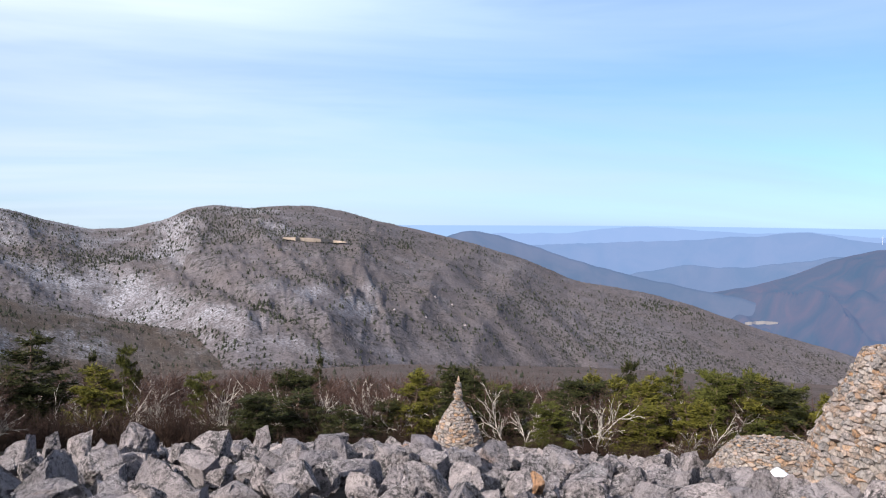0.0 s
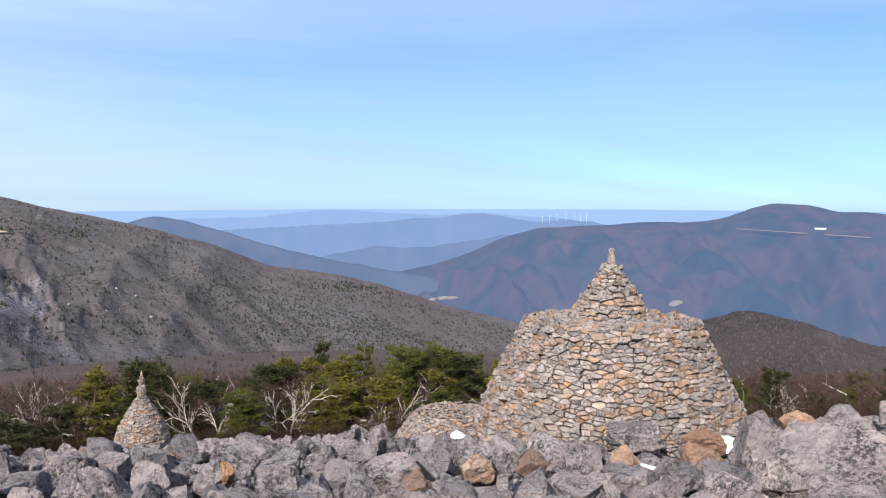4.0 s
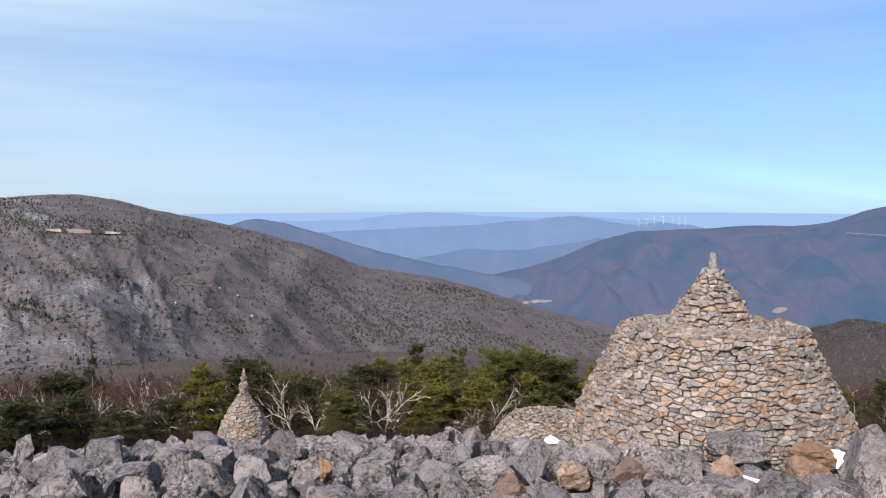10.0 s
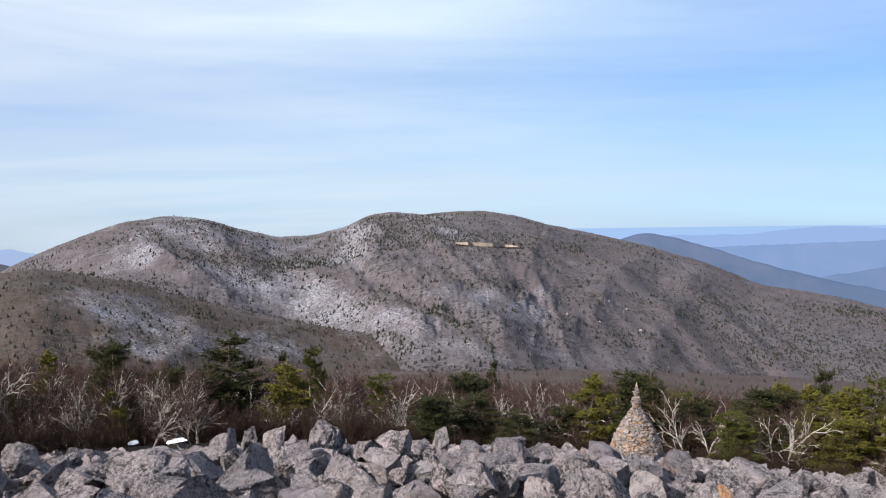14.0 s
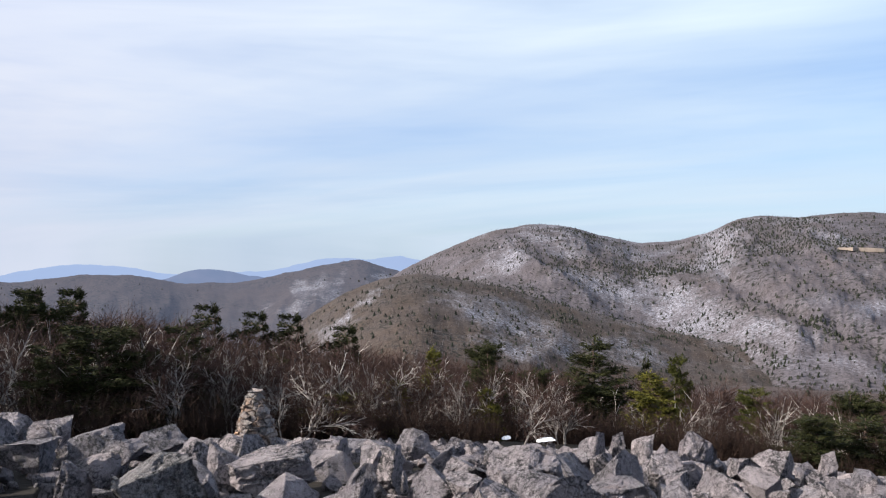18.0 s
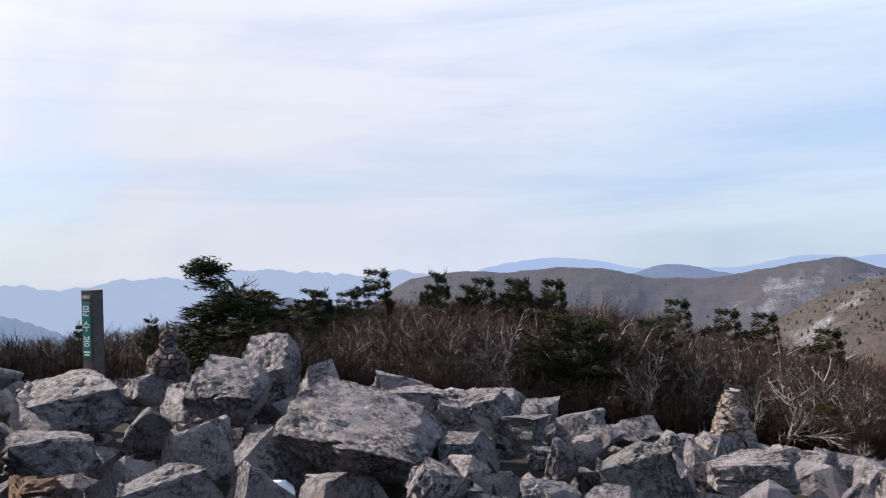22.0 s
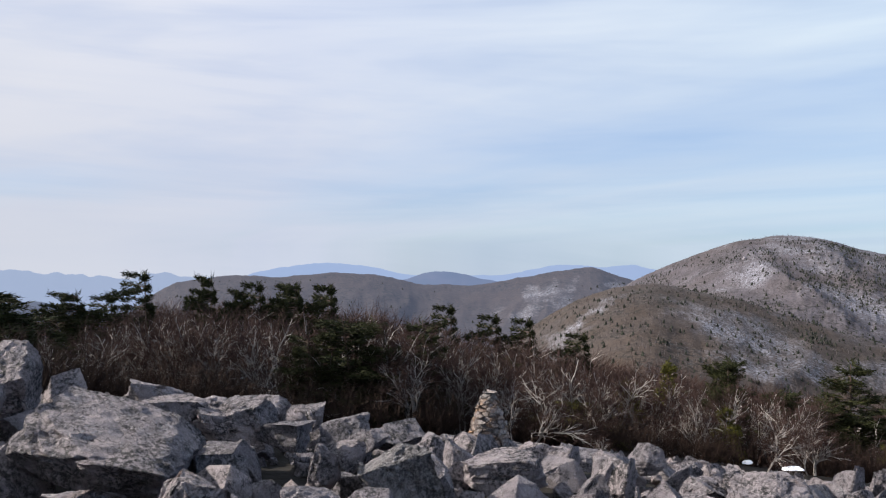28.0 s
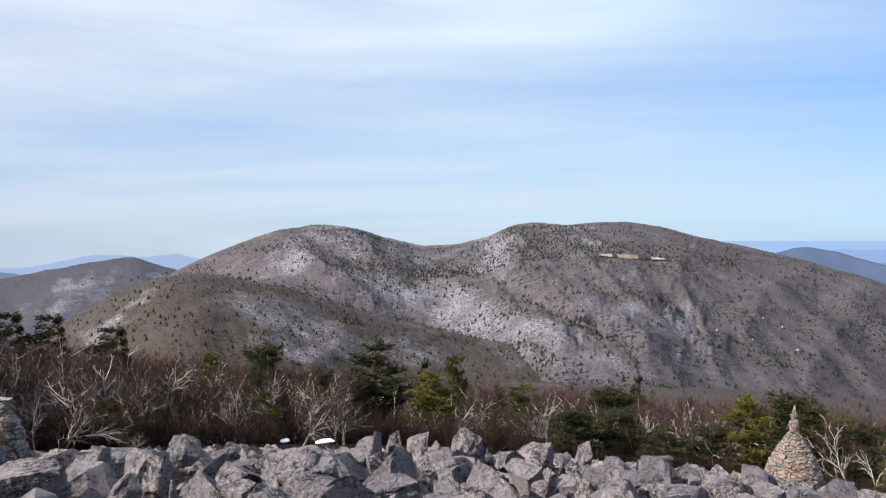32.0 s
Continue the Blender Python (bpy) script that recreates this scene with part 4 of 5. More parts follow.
        F = [g for q4 in grid_faces(3, k, True) for g in ((q4[0], q4[1], q4[2]), (q4[0], q4[2], q4[3]))]
        F += [(2 * k + j, 2 * k + (j + 1) % k, 3 * k) for j in range(k)]
        stones.append((math.cos(t0 - radians(90 - facing)), np.array(rings), F))
    if flat_top:
        q = float(rs[-1])
        for i in range(int(7 * (q / stone) ** 2)):
            t, a = r.uniform(0, 6.28), q * math.sqrt(r.uniform(0, 1)) * 0.9
            V, F = LOW[i % 12]
            M = np.array(pose(math.cos(t) * a, math.sin(t) * a, hs[-1] + r.uniform(-0.04, 0.03), *r.uniform(-14, 14, 2), r.uniform(0, 360)))
            stones.append((-1, V * stone * np.array((0.5, 0.4, 0.2)) @ M[:3, :3].T + M[:3, 3], F))
    stones.sort(key=lambda q: -q[0])
    rest = Heap()
    for k, (front, V, F) in enumerate(stones):
        if k < keep:
            part("stone", mesh_from("stone", V, F, mat), thing)
        else:
            rest.add(V, F)
    if rest.n:
        tagged(part("stonework", rest.mesh("stonework", mat), thing), kind="stuff")
    if finial:
        w, fh = finial
        V, F = boulder_points(seed + 900, 3, 0.6)
        V = V * (1 - 0.55 * np.clip(V[:, 2:3] * 0.5 + 0.5, 0, 1)) * np.array((w, w * 0.8, fh * 1.3))
        part("finial", mesh_from("finial", V, F, mat), thing, "upright pointed capstone", pose(0, 0, hs[-1] + fh * 0.35, 4, 3, 0))
    return tagged(thing, label, "cairn", "summit cairns")


cairn("cairn", spot(39.2, 14.0, -2.1), [(0, 2.10), (0.5, 1.98), (1.2, 1.66), (1.7, 1.42), (1.93, 1.30), (1.95, 0.62), (2.2, 0.50), (2.6, 0.24), (2.85, 0.12)], 0.135, WARM,
      "broad walled cairn of grey and rust stones with pointed cone", 39.2 + 180, 2.6, seed=1, long=2.1, gap=0.035, uneven=0.16, jitter=0.34, finial=(0.13, 0.30))
cairn("cairn", spot(-105.7, 6.5, -0.5), [(0, 1.86), (0.6, 1.68), (1.4, 1.36), (2.05, 1.12), (2.6, 0.86), (2.95, 0.70), (3.25, 0.46), (3.38, 0.38)], 0.165, CAIRN,
      "tall dark cairn of tightly laid rough stones with a capstone", -105 + 180, seed=2, long=2.2, uneven=0.22, gap=0.045, jitter=0.36, finial=(0.14, 0.34), flat_top=True)
cairn("cairn", spot(7.9, 16, -2.86), [(0, 0.56), (0.35, 0.47), (0.62, 0.36), (0.85, 0.23), (1.0, 0.12), (1.08, 0.07), (1.17, 0.10), (1.24, 0.06), (1.42, 0.04)], 0.085, WARM,
      "slim bottle-shaped cairn of small stones with a needle top", 7.9 + 180, seed=3, long=1.9, gap=0.03, uneven=0.12, finial=(0.035, 0.14))
cairn("cairn", spot(-42.6, 11.5, -1.32), [(0, 0.30), (0.3, 0.26), (0.6, 0.18), (0.86, 0.09)], 0.10, WARM,
      "small leaning beehive cairn of pinkish stones on boulders", -42.6 + 180, seed=4, long=1.9, uneven=0.16, gap=0.05)
cairn("cairn", spot(-80.4, 17, -1.15), [(0, 0.42), (0.5, 0.34), (0.62, 0.17), (1.0, 0.10)], 0.22, CAIRN,
      "small two-tiered cairn of flat stones before dark trees", -80.4 + 180, seed=5, finial=(0.06, 0.2))
cairn("cairn", spot(62.8, 22, -2.9), [(0, 0.42), (0.6, 0.34), (1.1, 0.18), (1.35, 0.08)], 0.2, CAIRN,
      "narrow pale cairn standing behind the pines", 62.8 + 180, seed=6, finial=(0.06, 0.2))
cairn("stone_enclosure", spot(28.6, 16.5, -3.0), [(0, 1.2), (0.35, 0.98), (0.6, 0.75)], 0.10, WARM,
      "low round dry-stone heap beside the broad cairn", 28.6 + 180, seed=7, long=1.9, gap=0.03, uneven=0.12, flat_top=True)


# ---- trees ----
def tube(heap, a, b, ra, rb, sides):
    a, b = np.asarray(a, float), np.asarray(b, float)
    t = b - a
    u = np.cross(t, (0.31, 0.17, 0.93) if abs(t[2]) < 0.9 * np.linalg.norm(t) else (1, 0, 0))
    u /= np.linalg.norm(u) + 1e-9
    v = np.cross(t, u) / (np.linalg.norm(t) + 1e-9)
    k = np.arange(sides) * 2 * math.pi / sides
    ring = np.cos(k)[:, None] * u + np.sin(k)[:, None] * v
    V = np.concatenate([a + ring * ra, b + ring * rb])
    j = (np.arange(sides) + 1) % sides
    i = np.arange(sides)
    heap.add(V, np.concatenate([np.stack([i, j, j + sides], 1), np.stack([i, j + sides, i + sides], 1)]))


def stem(heap, pts, radii, sides):
    """One bent tapered stem through the points."""
    V = []
    k = np.arange(sides) * 2 * math.pi / sides
    for i, p in enumerate(pts):
        V.append(np.asarray(p, float) + np.stack([np.cos(k), np.sin(k), 0 * k], 1) * radii[i])
    F = [f for q in grid_faces(len(pts), sides, True) for f in ((q[0], q[1], q[2]), (q[0], q[2], q[3]))]
    heap.add(np.concatenate(V), F)


def bare_tree(seed, height, stems=2, spread=0.45, twigs=True):
    """A wind-bent bare birch: pale stems and limbs, and a crown of fine twigs."""
    r = np.random.default_rng(seed)
    wood, limbs, fine = Heap(), Heap(), Heap()

    def grow(p, way_, length, rad, level):
        q = p
        n = 3 if level < 2 else 2
        line, sizes = [p], [rad]
        for k in range(n):
            way_ = way_ + r.normal(0, 0.16, 3) + np.array((0, 0, 0.06))
            way_ /= np.linalg.norm(way_)
            e = q + way_ * length / n
            ra, rb = rad * (1 - 0.25 * k / n), rad * (1 - 0.25 * (k + 1) / n)
            if level:
                tube(limbs if level < 3 or (level == 3 and k == 0) else fine, q, e, ra, rb, 4 if level < 2 else 3)
            q = e
            line.append(e)
            sizes.append(rb)
            if level < 4 and (level > 0 or k > 0):
                for _ in range(2 if level < 3 else 1):
                    side = r.normal(0, 1, 3)
                    side -= side.dot(way_) * way_
                    side /= np.linalg.norm(side)
                    w2 = way_ * 0.75 + side * spread * r.uniform(0.7, 1.5)
                    w2 /= np.linalg.norm(w2)
                    grow(q, w2, length * r.uniform(0.5, 0.75), rad * 0.62, level + 1)
            if level >= 3:
                for _ in range(2):
                    w3 = way_ + r.normal(0, 0.55, 3)
                    w3 /= np.linalg.norm(w3)
                    e3 = q + w3 * length * r.uniform(0.5, 1.0)
                    sd = np.cross(w3, r.normal(0, 1, 3))
                    sd *= 0.006 / (np.linalg.norm(sd) + 1e-9)
                    fine.add([q - sd, q + sd, e3], [(0, 1, 2)])

        if level == 0:
            stem(wood, line, sizes, 6)

    for k in range(stems):
        lean = r.normal(0, 0.28, 3) * (0.6 if stems == 1 else 1.0)
        lean[2] = 1
        grow(np.array((r.normal(0, 0.12), r.normal(0, 0.12), -0.3)), lean / np.linalg.norm(lean), height * r.uniform(0.36, 0.48), height * 0.0115, 0)
    top = max(v[:, 2].max() for v in fine.v)
    for hp in (wood, limbs, fine):
        hp.v = [v * (height / top) for v in hp.v]
    return wood.mesh("trunk", BARK), limbs.mesh("limbs", BARK), fine.mesh("crown", TWIG)


def tuft(heap, p, way_, size, r, n=12):
    """A spray of needles."""
    V, F = [], []
    for k in range(n):
        w = way_ + r.normal(0, 0.75, 3) * np.array((1, 1, 0.45))
        w /= np.linalg.norm(w)
        sd = np.cross(w, r.normal(0, 1, 3))
        sd *= size * 0.09 / (np.linalg.norm(sd) + 1e-9)
        q = p + r.normal(0, size * 0.2, 3)
        V += [q - sd, q + sd, q + w * size * r.uniform(0.6, 1.1)]
        F.append((3 * k, 3 * k + 1, 3 * k + 2))
    heap.add(V, F)


def conifer(seed, height, width, mat, flag=0.0, start=0.08, power=0.8, dense=1.0):
    """A pine or fir: whorls of limbs on a tapered stem, each limb carrying sprays of needles. flag: swept by the wind."""
    r = np.random.default_rng(seed)
    wood, limbs, green = Heap(), Heap(), Heap()
    bend = np.array((r.normal(0, 0.06) + 0.1 * flag, r.normal(0, 0.06), 0))

    def axis(h):
        return np.array((0, 0, h)) + bend * height * (h / height) ** 2

    hs = np.linspace(-0.3, height, 9)
    stem(wood, [axis(max(a, 0)) + np.array((0, 0, min(a, 0))) for a in hs], [height * 0.02 * (1 - k / 8) + 0.012 for k in range(9)], 7)
    h = height * start
    while h < height * 0.975:
        g = (h / height - start) / (1 - start)
        reach = width * 0.5 * (1 - g) ** power * r.uniform(0.7, 1.2) + 0.14
        if g < 0.12:
            reach *= 0.7 + 2.5 * g
        for _ in range(int(r.integers(5, 8))):
            t = r.uniform(0, 6.28)
            out = np.array((math.cos(t), math.sin(t), 0))
            if flag:
                out = out + np.array((flag, 0, 0)) * 0.8
            L = reach * r.uniform(0.55, 1.2) * (1 if not flag else max(0.35, 0.75 + 0.6 * math.cos(t) * math.copysign(1, flag)))
            rise = r.uniform(-0.12, 0.14) if flag else r.uniform(-0.12, 0.18) + 0.3 * g
            p, n = axis(h) + np.array((0, 0, r.normal(0, 0.03) * height * 0.3)), max(5, int(L / 0.052 * dense))
            tip = p + out * L + np.array((0, 0, rise * L))
            side = np.array((-out[1], out[0], 0))
            tube(limbs, p, tip, 0.010 + 0.008 * L, 0.005, 3)
            for k in range(n):
                f = 0.22 + 0.78 * (k + r.random()) / n
                # flat plates: sprays spread sideways along the limb, little up or down
                across = r.normal(0, 0.20) * L * min(1.0, 1.6 * (1.15 - f))
                q = p + (tip - p) * f + side * across + np.array((0, 0, r.normal(0, 0.025) - 0.10 * abs(across)))
                tuft(green, q, out * 0.8 + side * np.sign(across) * 0.5 + np.array((0, 0, 0.14)), 0.23 * (0.75 + 0.3 * r.random()), r, 9)
        h += height * r.uniform(0.045, 0.085)
    tuft(green, axis(height), np.array((0, 0, 1.0)), 0.3, r, 8)
    return wood.mesh("trunk", DARKBARK), limbs.mesh("limbs", DARKBARK), green.mesh("crown", mat)


def tree_thing(name, meshes, label, category, group):
    thing = new(name)
    part("trunk", meshes[0], thing)
    tagged(part("branchwork", meshes[1], thing), kind="stuff")
    tagged(part("crown", meshes[2], thing), kind="stuff")
    return tagged(thing, label, category, group)


BIRCH = [tree_thing("birch", bare_tree(400 + i, 4.0, (1, 2, 3, 3, 2)[i % 5], 0.42 + 0.05 * (i % 3)), "bare pale-stemmed birch with fine reddish twigs in the summit scrub", "tree", "summit birches") for i in range(7)]
PINES = [tree_thing("conifer", conifer(500 + i, 4.0, (2.6, 3.2, 2.2, 3.6, 2.8, 2.4)[i], (NEEDLE, NEEDLE_DARK, NEEDLE_GOLD, NEEDLE, NEEDLE_DARK, NEEDLE_GOLD)[i], 0, 0.05, (0.5, 0.45, 0.65, 0.4, 0.5, 0.55)[i]),
                    ("green", "dark green", "yellow-green", "green", "dark green", "yellow-green")[i] + " needled conifer with layered limbs among bare birches", "tree", "summit conifers") for i in range(6)]
FLAGGED = [tree_thing("conifer", conifer(520 + i, 4.2, 3.0, NEEDLE_DARK, (-0.5, -0.35)[i], 0.42, 0.35, 1.5), "wind-flagged dark pine with a bare lower stem at the forest edge", "tree", "summit conifers") for i in range(2)]


def snag_pine(seed):
    """A low dense pine mound under one bent, half-bare stem that the wind has swept over."""
    r = np.random.default_rng(seed)
    wood, limbs, green = Heap(), Heap(), Heap()
    line = [np.array(p) for p in ((0.1, 0, -0.3), (0.15, 0, 1.0), (0.22, 0, 2.2), (0.12, 0, 3.0), (-0.15, 0, 3.6), (-0.5, 0, 4.0), (-0.72, 0, 4.2))]
    stem(wood, line, [0.11, 0.10, 0.085, 0.07, 0.05, 0.035, 0.02], 7)
    for k in range(16):
        h = r.uniform(2.5, 3.9)
        p = np.array([np.interp(h, [q[2] for q in line], [q[i] for q in line]) for i in range(3)])
        tip = p + np.array((r.uniform(0.1, 0.55), r.normal(0, 0.25), r.uniform(0.1, 0.5)))
        tube(limbs, p, tip, 0.022, 0.008, 4)
        for _ in range(3):
            tube(limbs, p + (tip - p) * r.uniform(0.4, 1), tip + r.normal(0, 0.16, 3), 0.010, 0.004, 3)
    for _ in range(150):
        q = np.array((-0.72, 0, 4.08)) + r.normal(0, 1, 3) * np.array((0.22, 0.2, 0.13))
        tuft(green, q, np.array((-0.8, 0, 0.3)), 0.22, r, 9)
    for _ in range(60):
        q = np.array((-0.55, 0, 3.55)) + r.normal(0, 1, 3) * np.array((0.22, 0.2, 0.08))
        tuft(green, q, np.array((-0.8, 0, 0.2)), 0.2, r, 9)
    for h in np.arange(0.35, 3.3, 0.25):
        reach = 1.95 * math.sqrt(max(1 - (h / 3.45) ** 2, 0.02))
        for _ in range(9):
            t, L = r.uniform(0, 6.28), reach * r.uniform(0.6, 1.15)
            out = np.array((math.cos(t), math.sin(t), 0))
            p = np.array((0.15, 0, h + r.normal(0, 0.06)))
            tube(limbs, p, p + out * L, 0.03, 0.006, 3)
            for _ in range(max(6, int(30 * L / 1.9))):
                q = p + out * L * r.uniform(0.3, 1.0) + np.array((-out[1], out[0], 0)) * r.normal(0, 0.2) * L + np.array((0, 0, r.normal(0, 0.05)))
                tuft(green, q, out * 0.8 + np.array((0, 0, 0.2)), 0.26, r, 9)
    return wood.mesh("trunk", DARKBARK), limbs.mesh("limbs", DARKBARK), green.mesh("crown", NEEDLE_DARK)


SNAG = [tree_thing("conifer", snag_pine(540), "dark pine mound with one bent, half-bare wind-swept stem", "tree", "summit conifers")]
FIRST = set()


def plant(pool, i, az, d, height, turn_=None, base=4.0, lean=0.0, wide=1.0):
    """Stand tree i of a pool at heading az, d metres off, with that height."""
    ob, k = pool[i], height / base
    m = Matrix.Translation(spot(az, d, float(land(az, d)[0]) - 0.1)) @ pose(0, 0, 0, 0, 0, -az) @ pose(0, 0, 0, 0, lean, rng.uniform(0, 360) if turn_ is None else turn_)
    if ob.name in FIRST:
        t = copy_thing(ob, m)
    else:
        FIRST.add(ob.name)
        t = ob
        t.matrix_basis = m
    t.scale = (k * wide, k * wide, k)
    return t


def reach_to(pool, i, az, el, d, **kw):
    """Stand a tree so that its tip shows at the height angle el."""
    return plant(pool, i, az, d, EYE.z + d * math.tan(radians(el)) - float(land(az, d)[0]), **kw)


# trees that stand out
reach_to(SNAG, 0, -76.0, -1.4, 21, wide=1.4, turn_=0, base=4.2)
reach_to(PINES, 4, -81.4, -4.7, 24, wide=0.64)
reach_to(PINES, 4, -85.7, -4.9, 24, wide=0.56)
reach_to(FLAGGED, 1, -69.9, -3.4, 27, wide=0.90, turn_=0, base=4.2)
reach_to(FLAGGED, 0, -67.8, -3.6, 27, wide=0.81, turn_=0, base=4.2)
reach_to(FLAGGED, 0, -65.7, -2.1, 27, wide=0.72, turn_=0, base=4.2)
reach_to(FLAGGED, 1, -61.5, -2.4, 27, wide=0.45, turn_=0, base=4.2)
reach_to(FLAGGED, 0, -58.2, -2.8, 27, wide=0.60, turn_=0, base=4.2)
reach_to(FLAGGED, 1, -55.7, -3.0, 27, wide=0.59, turn_=0, base=4.2)
reach_to(FLAGGED, 0, -53.4, -3.0, 27, wide=0.52, turn_=0, base=4.2)
reach_to(FLAGGED, 1, -59.3, -3.3, 27, wide=0.48, turn_=0, base=4.2)
reach_to(PINES, 1, -52.0, -5.1, 18, wide=1.28)
reach_to(PINES, 4, -55.1, -6.0, 18, wide=1.26)
reach_to(PINES, 4, -47.0, -5.1, 19, wide=1.04)
reach_to(PINES, 1, -49.6, -6.8, 18, wide=1.20)
reach_to(PINES, 2, -30.6, -7.4, 24, wide=0.78)
reach_to(PINES, 4, -26.8, -7.2, 25, wide=0.65)
reach_to(PINES, 2, -27.0, -10.1, 21, wide=1.26)
reach_to(PINES, 2, -36.9, -10.3, 20, wide=3.68)
reach_to(PINES, 5, -33.0, -9.5, 22, wide=1.28)
reach_to(FLAGGED, 0, -45.1, -4.3, 34, wide=0.64, turn_=0, base=4.2)
reach_to(FLAGGED, 0, -42.0, -4.9, 34, wide=0.64, turn_=0, base=4.2)
reach_to(FLAGGED, 0, -39.7, -5.1, 34, wide=0.65, turn_=0, base=4.2)
reach_to(FLAGGED, 0, -36.0, -6.0, 34, wide=0.72, turn_=0, base=4.2)
reach_to(FLAGGED, 0, -53.3, -3.0, 34, wide=0.65, turn_=0, base=4.2)
reach_to(FLAGGED, 0, -55.7, -2.9, 34, wide=0.65, turn_=0, base=4.2)
reach_to(PINES, 4, -19.6, -6.9, 30, wide=1.09)
reach_to(PINES, 1, -27.2, -7.2, 27, wide=0.93)
reach_to(PINES, 3, -13.9, -8.1, 36, wide=0.37)
reach_to(PINES, 4, -16.2, -8.2, 38, wide=0.36)
reach_to(PINES, 3, -9.1, -10.0, 29, wide=0.85)
reach_to(PINES, 1, -3.0, -10.1, 28, wide=1.20)
reach_to(PINES, 4, -1.7, -8.8, 45, wide=0.30)
reach_to(PINES, 1, 7.8, -9.7, 27, wide=1.24)
reach_to(PINES, 0, 14.3, -12.0, 23, wide=1.47)
reach_to(PINES, 2, 17.1, -9.6, 26, wide=0.79)
reach_to(PINES, 4, 19.7, -8.6, 34, wide=0.34)
reach_to(PINES, 0, 22.2, -8.9, 30, wide=0.65)
reach_to(PINES, 3, 24.7, -9.1, 29, wide=0.74)
reach_to(PINES, 0, 26.7, -8.9, 30, wide=0.91)
reach_to(PINES, 5, 18.9, -11.2, 24, wide=1.12)
reach_to(PINES, 2, 3.3, -12.7, 24, wide=2.41)
reach_to(PINES, 4, -4.6, -11.7, 25, wide=1.42)
reach_to(PINES, 5, 28.6, -9.4, 28, wide=1.14)
reach_to(PINES, 4, 11.5, -11.2, 27, wide=1.22)
reach_to(PINES, 2, 21.4, -11.4, 24, wide=1.28)
reach_to(PINES, 5, 0.1, -13.4, 22, wide=2.57)
reach_to(PINES, 4, 5.8, -12.1, 25, wide=1.33)
reach_to(PINES, 5, 24.1, -11.2, 24, wide=1.29)
reach_to(PINES, 1, 50.1, -9.8, 24, wide=1.10)
reach_to(PINES, 0, 47.6, -10.6, 24, wide=1.20)
reach_to(PINES, 4, 57.0, -9.2, 22, wide=0.95)
reach_to(PINES, 1, 60.5, -8.2, 20, wide=0.91)
reach_to(PINES, 4, 62.3, -8.1, 20, wide=0.89)
reach_to(PINES, 4, 11.4, -11.0, 24, wide=1.33)
reach_to(PINES, 3, 14.3, -11.8, 21, wide=1.17)
reach_to(PINES, 4, 19.2, -8.8, 34, wide=0.31)
reach_to(PINES, 2, 20.6, -11.5, 23, wide=1.49)
reach_to(PINES, 3, 25.1, -9.3, 28, wide=0.73)
reach_to(PINES, 0, 26.9, -8.9, 33, wide=0.62)
reach_to(PINES, 3, 29.6, -9.8, 30, wide=0.76)
reach_to(PINES, 5, 31.7, -10.2, 30, wide=0.78)
reach_to(PINES, 5, 23.5, -11.3, 24, wide=1.18)
reach_to(PINES, 2, 17.1, -9.9, 27, wide=0.83)
reach_to(PINES, 0, 27.6, -11.9, 24, wide=1.53)
reach_to(PINES, 1, -5.8, -11.2, 21, wide=1.87)
reach_to(PINES, 4, -2.9, -11.1, 22, wide=2.01)
reach_to(PINES, 1, -4.0, -9.9, 26, wide=1.09)
reach_to(PINES, 4, -0.0, -12.2, 21, wide=2.02)
reach_to(PINES, 1, 2.9, -11.9, 23, wide=1.55)
reach_to(PINES, 1, -50.6, -5.2, 22, wide=1.01)
reach_to(BIRCH, 2, -15.7, -9.6, 24, wide=1.0)
reach_to(BIRCH, 3, -12.2, -9.9, 25, wide=1.0)
reach_to(BIRCH, 4, 1.3, -9.8, 28, wide=1.0)
reach_to(BIRCH, 2, 4.1, -10.4, 27, wide=1.0)
reach_to(BIRCH, 1, 17.2, -9.8, 22, wide=1.0)
reach_to(BIRCH, 2, 23.4, -10.9, 23, wide=1.0)
reach_to(BIRCH, 6, -7.7, -9.7, 28, wide=1.0)
reach_to(BIRCH, 0, -4.6, -9.8, 30, wide=1.0)
reach_to(BIRCH, 0, -61.8, -4.0, 24, wide=0.9)
reach_to(BIRCH, 2, -63.7, -4.3, 24, wide=0.9)
reach_to(BIRCH, 3, -58.8, -4.0, 26, wide=0.9)
reach_to(BIRCH, 4, -55.7, -4.4, 26, wide=0.9)
reach_to(BIRCH, 1, -41.6, -7.5, 19, wide=0.9)
reach_to(BIRCH, 5, -40.9, -9.0, 17, wide=0.9)
reach_to(BIRCH, 2, -30.9, -8.6, 21, wide=0.9)
reach_to(BIRCH, 3, -28.8, -8.8, 20, wide=0.9)
reach_to(BIRCH, 6, -69.1, -5.3, 22, wide=0.9)
reach_to(BIRCH, 0, -37.8, -7.8, 22, wide=0.9)
reach_to(BIRCH, 2, -51.0, -4.4, 27, wide=0.9)
reach_to(BIRCH, 1, -35.2, -12.1, 14, wide=0.9)
reach_to(BIRCH, 3, -89.0, -5.4, 24, wide=0.9)
reach_to(BIRCH, 4, -90.5, -5.6, 25, wide=0.9)
reach_to(BIRCH, 2, -86.7, -4.7, 25, wide=0.9)
reach_to(BIRCH, 6, -82.4, -5.4, 26, wide=0.9)

